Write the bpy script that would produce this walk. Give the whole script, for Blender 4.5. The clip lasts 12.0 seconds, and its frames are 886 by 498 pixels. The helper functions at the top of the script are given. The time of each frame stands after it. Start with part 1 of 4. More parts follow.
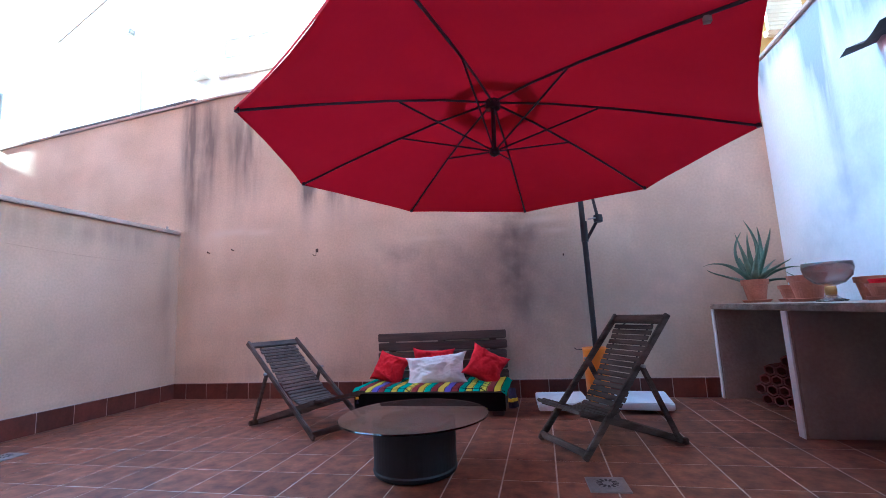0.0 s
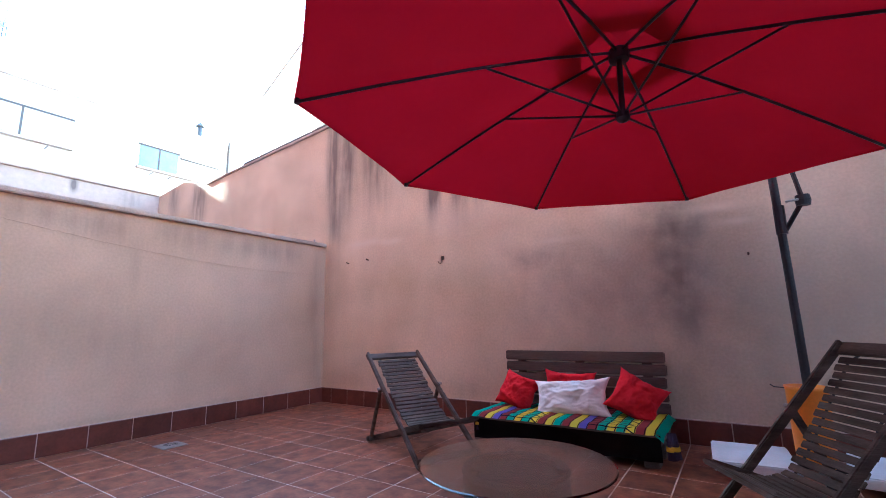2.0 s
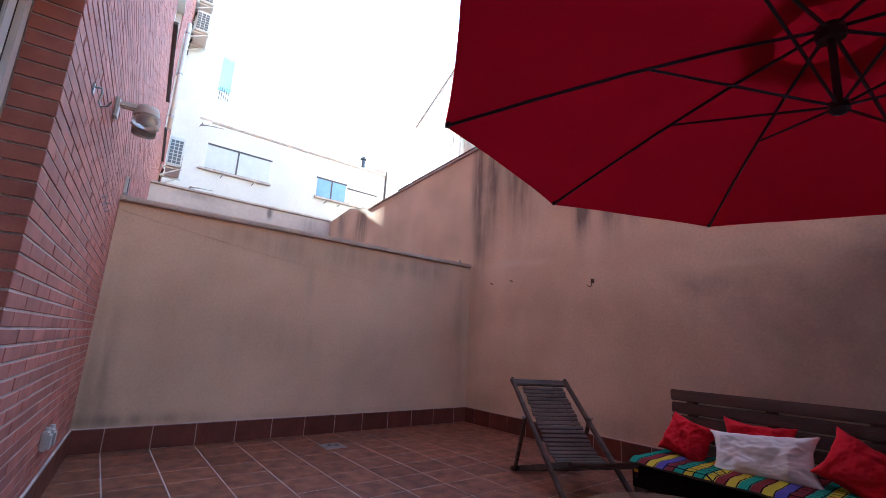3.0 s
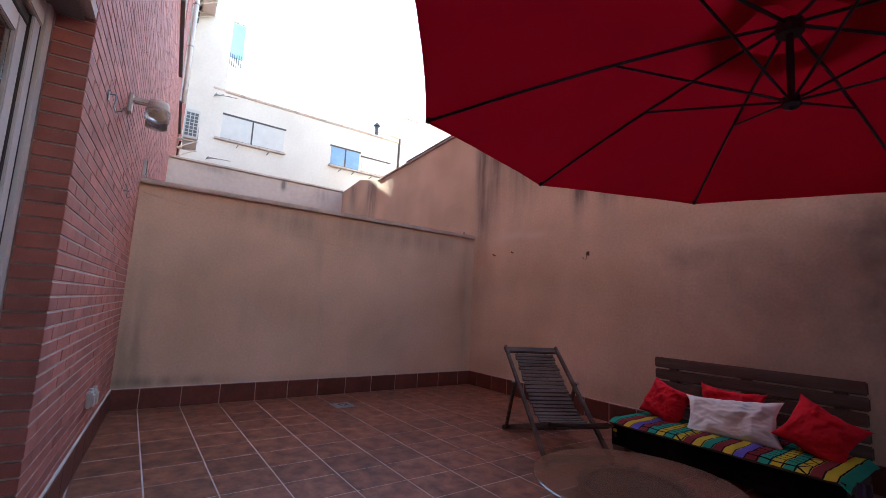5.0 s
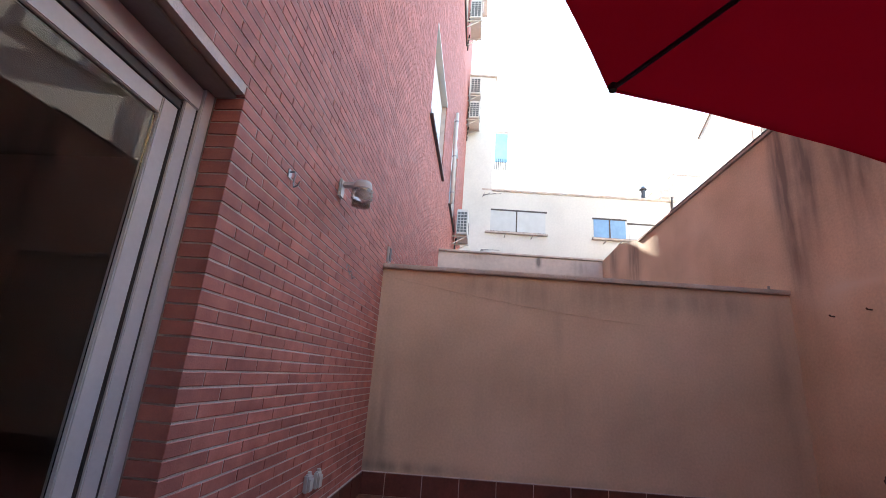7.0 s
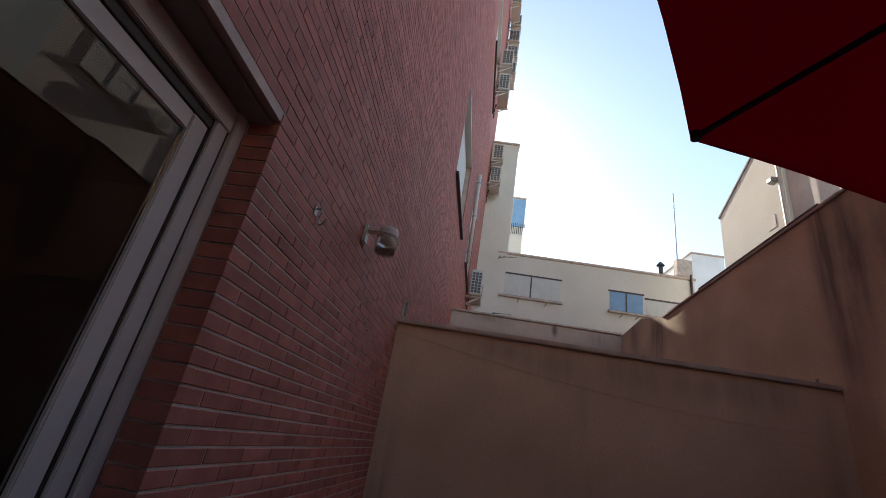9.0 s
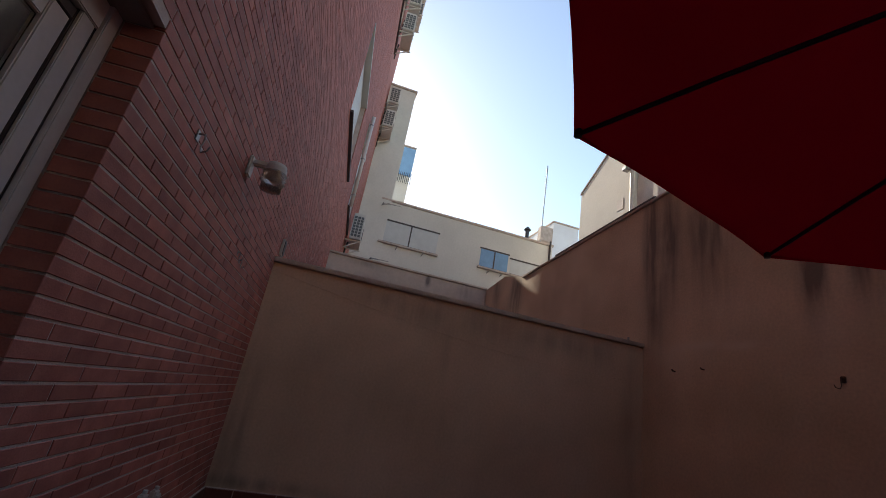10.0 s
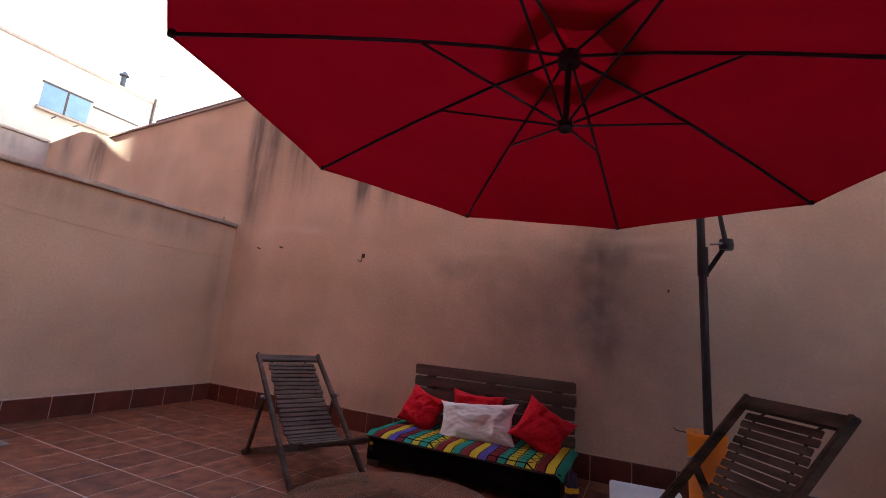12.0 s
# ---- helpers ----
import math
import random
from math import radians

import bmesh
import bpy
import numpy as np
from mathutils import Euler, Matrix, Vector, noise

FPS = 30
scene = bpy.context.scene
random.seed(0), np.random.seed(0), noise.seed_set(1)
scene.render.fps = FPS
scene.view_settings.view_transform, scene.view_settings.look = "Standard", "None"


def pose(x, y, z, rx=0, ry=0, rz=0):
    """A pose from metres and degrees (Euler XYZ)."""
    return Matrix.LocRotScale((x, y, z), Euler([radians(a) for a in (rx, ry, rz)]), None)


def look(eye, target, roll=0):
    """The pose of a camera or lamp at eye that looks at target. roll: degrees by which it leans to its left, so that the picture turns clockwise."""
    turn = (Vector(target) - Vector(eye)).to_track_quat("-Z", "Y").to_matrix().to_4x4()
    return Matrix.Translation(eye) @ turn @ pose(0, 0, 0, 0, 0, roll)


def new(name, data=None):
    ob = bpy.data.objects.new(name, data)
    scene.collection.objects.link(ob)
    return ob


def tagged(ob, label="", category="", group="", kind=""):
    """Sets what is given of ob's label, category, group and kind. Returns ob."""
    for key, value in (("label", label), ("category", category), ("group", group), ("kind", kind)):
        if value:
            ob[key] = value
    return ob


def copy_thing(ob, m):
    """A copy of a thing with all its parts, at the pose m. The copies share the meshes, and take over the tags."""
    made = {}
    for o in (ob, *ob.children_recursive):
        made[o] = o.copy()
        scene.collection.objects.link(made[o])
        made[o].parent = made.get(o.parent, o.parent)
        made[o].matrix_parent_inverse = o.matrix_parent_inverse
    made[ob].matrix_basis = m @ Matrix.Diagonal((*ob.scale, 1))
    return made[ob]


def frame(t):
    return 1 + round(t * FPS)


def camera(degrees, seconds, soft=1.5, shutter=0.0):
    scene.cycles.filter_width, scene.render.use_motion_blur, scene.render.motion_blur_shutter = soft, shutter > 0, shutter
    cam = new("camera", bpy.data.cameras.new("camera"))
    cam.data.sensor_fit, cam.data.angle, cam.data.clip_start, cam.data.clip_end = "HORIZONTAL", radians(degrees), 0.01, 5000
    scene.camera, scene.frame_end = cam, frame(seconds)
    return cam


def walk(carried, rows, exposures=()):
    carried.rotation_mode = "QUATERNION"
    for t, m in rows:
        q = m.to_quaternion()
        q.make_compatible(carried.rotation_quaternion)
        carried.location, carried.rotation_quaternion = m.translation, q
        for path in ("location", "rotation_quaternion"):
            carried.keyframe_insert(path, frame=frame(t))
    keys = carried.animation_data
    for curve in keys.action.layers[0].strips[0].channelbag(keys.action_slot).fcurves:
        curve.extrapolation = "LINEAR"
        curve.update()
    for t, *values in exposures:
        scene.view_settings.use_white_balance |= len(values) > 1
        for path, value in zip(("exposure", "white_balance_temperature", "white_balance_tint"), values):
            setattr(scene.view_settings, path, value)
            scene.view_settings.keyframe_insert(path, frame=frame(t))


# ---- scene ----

cam = camera(91.0, 12.0, 0.9)
PATH = [
    (0, (4.531, -4.714, 0.926), (4.108, -2.780, 1.207), -2.7),
    (0.5, (4.501, -4.382, 0.980), (3.990, -2.469, 1.257), -1.9),
    (1, (4.602, -4.178, 0.984), (3.915, -2.315, 1.226), -3.1),
    (1.5, (4.691, -4.073, 0.985), (3.716, -2.341, 1.205), -2.6),
    (2, (4.668, -4.072, 0.957), (3.578, -2.431, 1.302), -1.2),
    (2.5, (4.625, -4.049, 0.929), (3.234, -2.702, 1.428), 5.4),
    (3, (4.590, -4.031, 0.973), (3.040, -2.842, 1.403), 2.9),
    (5, (4.883, -4.028, 1.046), (3.267, -2.880, 1.312), 2.9),
    (5.5, (4.714, -3.879, 1.065), (3.090, -2.745, 1.338), 1.2),
    (6, (4.529, -3.735, 1.074), (2.848, -2.685, 1.341), 2.8),
    (6.5, (4.412, -3.531, 1.067), (2.540, -2.918, 1.411), 2.6),
    (7, (4.298, -3.370, 1.063), (2.377, -3.416, 1.616), 4.2),
    (9, (4.090, -3.475, 1.093), (2.262, -3.600, 1.894), 9.8),
    (9.5, (4.102, -3.509, 1.096), (2.258, -3.491, 1.870), 10.2),
    (10, (4.164, -3.537, 1.092), (2.332, -3.083, 1.754), 10.1),
    (10.5, (4.313, -3.600, 1.084), (2.614, -2.752, 1.712), 10.4),
    (11, (4.517, -3.687, 1.078), (3.053, -2.464, 1.680), 9.0),
    (11.5, (4.621, -3.735, 1.059), (3.472, -2.180, 1.570), 7.9),
    (12, (4.627, -3.723, 1.032), (3.786, -1.944, 1.391), 4.8),
]
EXPOSURE = [(0.0, 4.57, 4680, -14), (1.0, 4.6, 4750, -14), (2.0, 4.45, 5250, -6), (2.5, 3.83, 5650, 2), (3.0, 3.33, 5900, 5), (5.0, 3.1, 6450, 8), (6.0, 3.27, 6650, 9), (7.2, 2.92, 6750, 9), (8.8, 1.42, 7050, 9), (9.5, 0.92, 7050, 9),
            (10.5, 1.2, 7150, 9), (11.2, 2.05, 7150, 9), (12.0, 3.43, 7100, 9)]
walk(cam, [(t, look(eye, target, roll)) for t, eye, target, roll in PATH], EXPOSURE)

# ---- world and sun ----
TO_SUN = Vector((-1.0, -0.15, 0.545)).normalized()
world = bpy.data.worlds.new("sky")
scene.world = world
world.use_nodes = True
wn = world.node_tree.nodes
sky = wn.new("ShaderNodeTexSky")
sky.sky_type = "NISHITA"
sky.sun_disc = False
sky.sun_elevation = math.asin(TO_SUN.z)
sky.sun_rotation = math.atan2(TO_SUN.x, TO_SUN.y)
sky.air_density, sky.dust_density, sky.ozone_density = 1.0, 0.35, 0.7
world.node_tree.links.new(sky.outputs[0], wn["Background"].inputs[0])
wn["Background"].inputs[1].default_value = 0.15
sun_data = bpy.data.lights.new("sun", "SUN")
sun_data.energy, sun_data.angle, sun_data.color = 4.0, radians(0.5), (1.0, 0.94, 0.85)
sun = new("sun", sun_data)
sun.matrix_world = look((0, 0, 30), Vector((0, 0, 30)) - TO_SUN)


# ---- materials ----
def mat(name, base, rough=0.7, var=0.15, scale=3.0, grain=60.0, bump=0.1, metal=0.0, per="", hue=None, trans=0.0, spec=0.5, stretch=(1, 1, 1)):
    """A surface with cloudy variation, fine grain and relief; per: a random shade for each object or island."""
    m = bpy.data.materials.new(name)
    m.use_nodes = True
    n, l = m.node_tree.nodes, m.node_tree.links
    b = n["Principled BSDF"]
    b.inputs["Roughness"].default_value, b.inputs["Metallic"].default_value = rough, metal
    b.inputs["Specular IOR Level"].default_value = spec
    tc = n.new("ShaderNodeTexCoord")
    mp = n.new("ShaderNodeMapping")
    mp.inputs["Scale"].default_value = stretch
    geo = n.new("ShaderNodeNewGeometry")
    l.new(geo.outputs["Position"] if per != "local" else tc.outputs["Object"], mp.inputs[0])
    big, fine = n.new("ShaderNodeTexNoise"), n.new("ShaderNodeTexNoise")
    big.inputs["Scale"].default_value, big.inputs["Detail"].default_value = scale, 6
    fine.inputs["Scale"].default_value, fine.inputs["Detail"].default_value = grain, 4
    l.new(mp.outputs[0], big.inputs["Vector"])
    l.new(mp.outputs[0], fine.inputs["Vector"])
    dark = [c * (1 - var) for c in base]
    light = [min(1, c * (1 + var)) for c in (hue or base)]
    mix = n.new("ShaderNodeMix")
    mix.data_type = "RGBA"
    ramp = n.new("ShaderNodeMapRange")
    ramp.inputs[1].default_value, ramp.inputs[2].default_value = 0.3, 0.7
    l.new(big.outputs["Fac"], ramp.inputs[0])
    l.new(ramp.outputs[0], mix.inputs["Factor"])
    mix.inputs["A"].default_value, mix.inputs["B"].default_value = (*dark, 1), (*light, 1)
    hsv = n.new("ShaderNodeHueSaturation")
    l.new(mix.outputs["Result"], hsv.inputs["Color"])
    val = n.new("ShaderNodeMapRange")
    val.inputs[1].default_value, val.inputs[2].default_value = 0.25, 0.75
    val.inputs[3].default_value, val.inputs[4].default_value = 1 - var * 0.6, 1 + var * 0.6
    l.new(fine.outputs["Fac"], val.inputs[0])
    last = val.outputs[0]
    if per in ("object", "island"):
        r = n.new("ShaderNodeObjectInfo").outputs["Random"] if per == "object" else geo.outputs["Random Per Island"]
        rr = n.new("ShaderNodeMapRange")
        rr.inputs[3].default_value, rr.inputs[4].default_value = 0.82, 1.16
        l.new(r, rr.inputs[0])
        mul = n.new("ShaderNodeMath")
        mul.operation = "MULTIPLY"
        l.new(last, mul.inputs[0])
        l.new(rr.outputs[0], mul.inputs[1])
        last = mul.outputs[0]
    l.new(last, hsv.inputs["Value"])
    l.new(hsv.outputs[0], b.inputs["Base Color"])
    if bump:
        bp = n.new("ShaderNodeBump")
        bp.inputs["Strength"].default_value, bp.inputs["Distance"].default_value = bump, 0.01
        l.new(fine.outputs["Fac"], bp.inputs["Height"])
        l.new(bp.outputs[0], b.inputs["Normal"])
    if trans:
        b.inputs["Transmission Weight"].default_value = trans
    return m


def stain(m, spots, color, axis=0):
    """Adds weathering and other tones to a wall: streaks and blooms (centre along the wall, height, half width, half
    height, strength).
    """
    n, l = m.node_tree.nodes, m.node_tree.links
    b = n["Principled BSDF"]
    src = b.inputs["Base Color"].links[0].from_socket
    geo = n.new("ShaderNodeNewGeometry")
    sep = n.new("ShaderNodeSeparateXYZ")
    l.new(geo.outputs["Position"], sep.inputs[0])
    st = n.new("ShaderNodeMapping")
    st.inputs["Scale"].default_value = (5, 5, 0.7)
    l.new(geo.outputs["Position"], st.inputs[0])
    noi = n.new("ShaderNodeTexNoise")
    noi.inputs["Scale"].default_value, noi.inputs["Detail"].default_value = 1.6, 7
    l.new(st.outputs[0], noi.inputs["Vector"])

    def op(kind, a, c):
        k = n.new("ShaderNodeMath")
        k.operation = kind
        for i, v in enumerate((a, c)):
            if isinstance(v, (int, float)):
                k.inputs[i].default_value = v
            else:
                l.new(v, k.inputs[i])
        return k.outputs[0]

    edge = n.new("ShaderNodeMapRange")
    edge.inputs[1].default_value, edge.inputs[2].default_value = 0.3, 0.65
    l.new(noi.outputs["Fac"], edge.inputs[0])
    streak = op("ADD", 0.25, edge.outputs[0])
    puff = n.new("ShaderNodeTexNoise")
    puff.inputs["Scale"].default_value, puff.inputs["Detail"].default_value = 4.5, 9
    l.new(geo.outputs["Position"], puff.inputs["Vector"])
    cloud = n.new("ShaderNodeMapRange")
    cloud.inputs[1].default_value, cloud.inputs[2].default_value, cloud.inputs[3].default_value = 0.3, 0.7, 0.35
    l.new(puff.outputs["Fac"], cloud.inputs[0])
    total = None
    for cx, cz, wx, wz, amount, *soft in spots:
        dx = op("DIVIDE", op("SUBTRACT", sep.outputs[axis], cx), wx)
        dz = op("DIVIDE", op("SUBTRACT", sep.outputs[2], cz), wz)
        d = op("ADD", op("MULTIPLY", dx, dx), op("MULTIPLY", dz, dz))
        g = op("MULTIPLY", op("POWER", 2.718, op("MULTIPLY", d, -1.0)), amount)
        g = op("MULTIPLY", g, cloud.outputs[0] if soft else streak)
        total = g if total is None else op("ADD", total, g)
    fac = op("MINIMUM", total, 0.85)
    mix = n.new("ShaderNodeMix")
    mix.data_type = "RGBA"
    l.new(fac, mix.inputs["Factor"])
    l.new(src, mix.inputs["A"])
    mix.inputs["B"].default_value = (*color, 1)
    l.new(mix.outputs["Result"], b.inputs["Base Color"])
    return m


PLASTER_BACK = stain(mat("salmon plaster", (0.675, 0.53, 0.38), 0.9, 0.17, 1.1, 45, 0.12, hue=(0.675, 0.55, 0.425)), [
    (0.12, 3.5, 0.13, 0.95, 0.95), (0.42, 3.45, 0.11, 0.8, 0.85), (0.95, 3.3, 0.3, 0.8, 0.75), (0.3, 3.0, 0.35, 0.7, 0.25, 1), (1.85, 2.6, 0.10, 0.38, 1.3), (2.2, 2.55, 0.14, 0.35, 1.0), (2.45, 2.6, 0.08, 0.3, 0.8),
(4.32, 1.84, 0.4, 0.22, 0.6, 1), (4.28, 1.45, 0.2, 0.4, 0.42, 1), (4.36, 1.1, 0.12, 0.5, 0.25), (4.4, 1.0, 0.7, 0.5, 0.4, 1), (3.4, 1.3, 0.9, 0.6, 0.3, 1), (3.0, 1.6, 0.3, 0.12, 0.4, 1), (3.2, 0.5, 1.2, 0.3, 0.2, 1),
    (0.2, 2.3, 0.15, 0.7, 0.35), (-3.6, 3.4, 0.25, 0.5, 0.9),
    (-4.6, 3.6, 0.2, 0.5, 0.6), (2.0, 0.3, 2.5, 0.12, 0.2), (5.6, 1.2, 0.5, 0.9, 0.12)], (0.13, 0.115, 0.11))
stain(PLASTER_BACK, [(0.75, 2.03, 0.3, 0.05, 1.1, 1), (1.2, 2.0, 0.2, 0.04, 0.9, 1), (4.72, 1.72, 0.12, 0.03, 1.0, 1), (0.4, 1.95, 0.2, 0.12, 0.5, 1), (2.1, 2.1, 0.7, 0.2, 0.25, 1), (4.6, 1.85, 0.2, 0.04, 0.8, 1), (3.3, 1.75, 0.25, 0.03, 0.6, 1)], (0.74, 0.64, 0.53))
# broad greyer beige zone towards the counter end of the wall
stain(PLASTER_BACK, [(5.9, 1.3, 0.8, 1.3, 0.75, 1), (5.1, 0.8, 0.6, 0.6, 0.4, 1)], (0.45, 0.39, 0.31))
PLASTER_LEFT = stain(mat("beige plaster", (0.62, 0.43, 0.30), 0.9, 0.12, 1.2, 45, 0.08, hue=(0.64, 0.452, 0.322)), [
    (-1.2, 1.9, 0.35, 0.12, 0.3), (-2.6, 1.85, 0.25, 0.14, 0.3), (-3.95, 0.5, 0.12, 0.4, 0.4), (-2.6, 0.9, 0.7, 0.3, 0.14), (-0.15, 1.2, 0.12, 0.9, 0.3),
    (-3.7, 0.24, 0.5, 0.05, 0.5), (-1.9, 0.21, 1.8, 0.03, 0.15), (-3.2, 1.2, 0.6, 0.5, 0.16, 1), (-1.4, 0.8, 0.6, 0.4, 0.14, 1), (-2.9, 1.95, 0.5, 0.12, 0.35), (-1.9, 1.92, 0.25, 0.16, 0.32), (-0.7, 1.9, 0.3, 0.15, 0.32), (-2.3, 1.5, 0.05, 0.25, 0.25), (-3.95, 1.0, 0.12, 0.8, 0.2)], (0.16, 0.14, 0.11), axis=1)
PLASTER_WHITE = stain(mat("limewash", (0.78, 0.79, 0.80), 0.9, 0.07, 1.2, 40, 0.25), [
    (-0.85, 2.95, 0.12, 0.5, 1.1), (-1.0, 2.5, 0.10, 0.7, 0.7), (-0.15, 3.1, 0.14, 0.2, 0.8), (-1.0, 1.6, 0.45, 0.4, 0.5, 1), (-1.5, 3.0, 0.5, 0.3, 0.9), (-0.6, 1.3, 0.3, 0.3, 0.3, 1), (-0.5, 3.15, 0.7, 0.08, 0.6), (-1.3, 2.2, 0.3, 0.5, 0.4, 1)],
    (0.25, 0.29, 0.33), axis=1)
PLASTER_PIER = mat("brown pier plaster", (0.38, 0.31, 0.27), 0.95, 0.2, 3, 40, 0.3)
CREAM = mat("cream render", (0.62, 0.585, 0.525), 0.9, 0.08, 0.5, 12, 0.1)
CREAM_DARK = mat("weathered cream render", (0.55, 0.45, 0.38), 0.9, 0.12, 0.6, 14, 0.15)
stain(CREAM_DARK, [(-1.42, 3.66, 0.05, 0.12, 1.6), (-2.9, 3.7, 0.3, 0.08, 0.4), (-0.5, 3.6, 0.2, 0.2, 0.4)], (0.12, 0.105, 0.10), axis=1)
SOFFIT = mat("dull grey soffit paint", (0.24, 0.21, 0.195), 0.7, 0.1, 4, 50, 0.05)
OCHRE = mat("ochre render", (0.40, 0.255, 0.10), 0.9, 0.1, 0.8, 15, 0.1)
PALE_RENDER = mat("pale weathered render", (0.64, 0.58, 0.53), 0.9, 0.14, 0.9, 20, 0.15)
ROOF_TILE = mat("brown roof tile", (0.26, 0.20, 0.17), 0.85, 0.3, 3, 30, 0.2)
COPING = mat("concrete coping", (0.47, 0.38, 0.32), 0.85, 0.2, 4, 60, 0.3)
SLAB_TILE = mat("worn grey brown tile", (0.25, 0.185, 0.14), 0.8, 0.32, 7, 60, 0.2, hue=(0.32, 0.26, 0.21))
SHUTTER_GREY = mat("dull grey roller shutter", (0.53, 0.53, 0.51), 0.6, 0.06, 3, 40, 0.03)
BRICK = mat("red brick", (0.39, 0.115, 0.082), 0.75, 0.17, 9, 140, 0.1, per="island", hue=(0.41, 0.138, 0.10))
BRICK_ONE = mat("red brick near", (0.39, 0.115, 0.082), 0.75, 0.17, 9, 140, 0.1, per="object", hue=(0.41, 0.138, 0.10))
MORTAR = mat("mortar", (0.54, 0.44, 0.385), 0.95, 0.15, 6, 120, 0.4)
TILE = mat("terracotta tile", (0.150, 0.043, 0.024), 0.48, 0.34, 10, 45, 0.08, per="object", spec=0.27, hue=(0.21, 0.072, 0.037))
TILE_BASE = mat("terracotta skirting", (0.125, 0.036, 0.025), 0.42, 0.25, 6, 40, 0.08, per="object")
GROUT = mat("grout", (0.48, 0.37, 0.32), 0.95, 0.2, 8, 80, 0.3)
OLD_WOOD = mat("weathered grey brown wood", (0.060, 0.040, 0.031), 0.8, 0.35, 3, 40, 0.4, stretch=(1, 1, 6), hue=(0.10, 0.072, 0.058), spec=0.25)
PALLET = mat("dark stained pallet wood", (0.10, 0.068, 0.055), 0.7, 0.35, 4, 30, 0.4, stretch=(0.6, 6, 6))
BLACK = mat("black lacquer", (0.014, 0.014, 0.016), 0.5, 0.2, 5, 40, 0.05)
DARK_METAL = mat("dark painted steel", (0.035, 0.035, 0.04), 0.4, 0.2, 8, 60, 0.03, metal=0.3)
RUSTY = mat("rusty iron", (0.10, 0.065, 0.05), 0.8, 0.4, 12, 90, 0.3, metal=0.4)
STEEL = mat("galvanised steel", (0.36, 0.35, 0.34), 0.5, 0.15, 10, 80, 0.05, metal=0.9)
ALU = mat("grey white aluminium", (0.62, 0.58, 0.56), 0.45, 0.06, 4, 60, 0.02)
ORANGE = mat("orange plastic", (0.85, 0.25, 0.015), 0.45, 0.1, 6, 60, 0.03)
WHITE_SLAB = mat("pale slab", (0.66, 0.69, 0.74), 0.7, 0.1, 5, 90, 0.2)
RED_CLOTH = mat("red cotton", (0.62, 0.014, 0.03), 0.9, 0.15, 7, 260, 0.2, spec=0.15)
WHITE_CLOTH = mat("white cotton", (0.80, 0.77, 0.76), 0.9, 0.06, 7, 260, 0.2, spec=0.15)
CLAY = mat("terracotta pot", (0.42, 0.15, 0.085), 0.8, 0.2, 7, 70, 0.2, hue=(0.46, 0.2, 0.13))
CLAY_DARK = mat("red clay", (0.23, 0.055, 0.045), 0.8, 0.25, 9, 70, 0.2)
SOIL = mat("soil", (0.06, 0.04, 0.03), 0.95, 0.4, 20, 90, 0.6)
ALOE = mat("aloe leaf", (0.09, 0.16, 0.105), 0.5, 0.25, 6, 50, 0.1, hue=(0.15, 0.23, 0.17))
# colour of the throw's cloth end and of the shade under the bench
BLACK_CLOTH_GAP = mat("black cotton and gap shade", (0.012, 0.009, 0.010), 0.95, 0.3, 8, 200, 0.1, spec=0.1)
PLASTIC_WHITE = mat("off white plastic", (0.55, 0.51, 0.46), 0.5, 0.06, 8, 60, 0.02)
AC_GRILLE = mat("dark grille", (0.10, 0.10, 0.10), 0.5, 0.2, 8, 60, 0.02)
SHUTTER = mat("pale roller shutter", (0.66, 0.66, 0.63), 0.6, 0.05, 3, 40, 0.03)
FRAME_DARK = mat("dark window frame", (0.06, 0.045, 0.04), 0.5, 0.2, 8, 60, 0.02)
ROOF = mat("roof sheet", (0.09, 0.075, 0.075), 0.7, 0.3, 5, 40, 0.2)
# room shade is put into this near-black colour; the walls themselves are pale
ROOM_SHADE = mat("room paint with shade", (0.05, 0.044, 0.038), 0.9, 0.08, 2, 30, 0.1)
GROUND = mat("yard concrete", (0.30, 0.27, 0.25), 0.9, 0.2, 1, 20, 0.2)
THREAD = mat("dark thread", (0.03, 0.02, 0.05), 0.9, 0.3, 20, 90, 0.2)
YELLOW_THREAD = mat("yellow thread", (0.75, 0.5, 0.04), 0.9, 0.2, 20, 90, 0.2)


def glass(name, tint, rough=0.0, mixed=0.0):
    m = bpy.data.materials.new(name)
    m.use_nodes = True
    b = m.node_tree.nodes["Principled BSDF"]
    b.inputs["Base Color"].default_value = (*tint, 1)
    b.inputs["Roughness"].default_value, b.inputs["Transmission Weight"].default_value, b.inputs["IOR"].default_value = rough, 1 - mixed, 1.45
    return m


GLASS = glass("window glass", (0.85, 0.9, 0.9))
SMOKED = glass("smoked glass", (0.60, 0.60, 0.60), 0.01, 0.008)
BOWL_GLASS = glass("amber smoked glass", (0.55, 0.42, 0.38), 0.03, 0.1)
LAMP_GLASS = glass("ribbed lamp glass", (0.9, 0.87, 0.84), 0.12, 0.18)
SKY_PANE = mat("blue tinted pane", (0.20, 0.36, 0.55), 0.08, 0.1, 2, 10, 0.0)


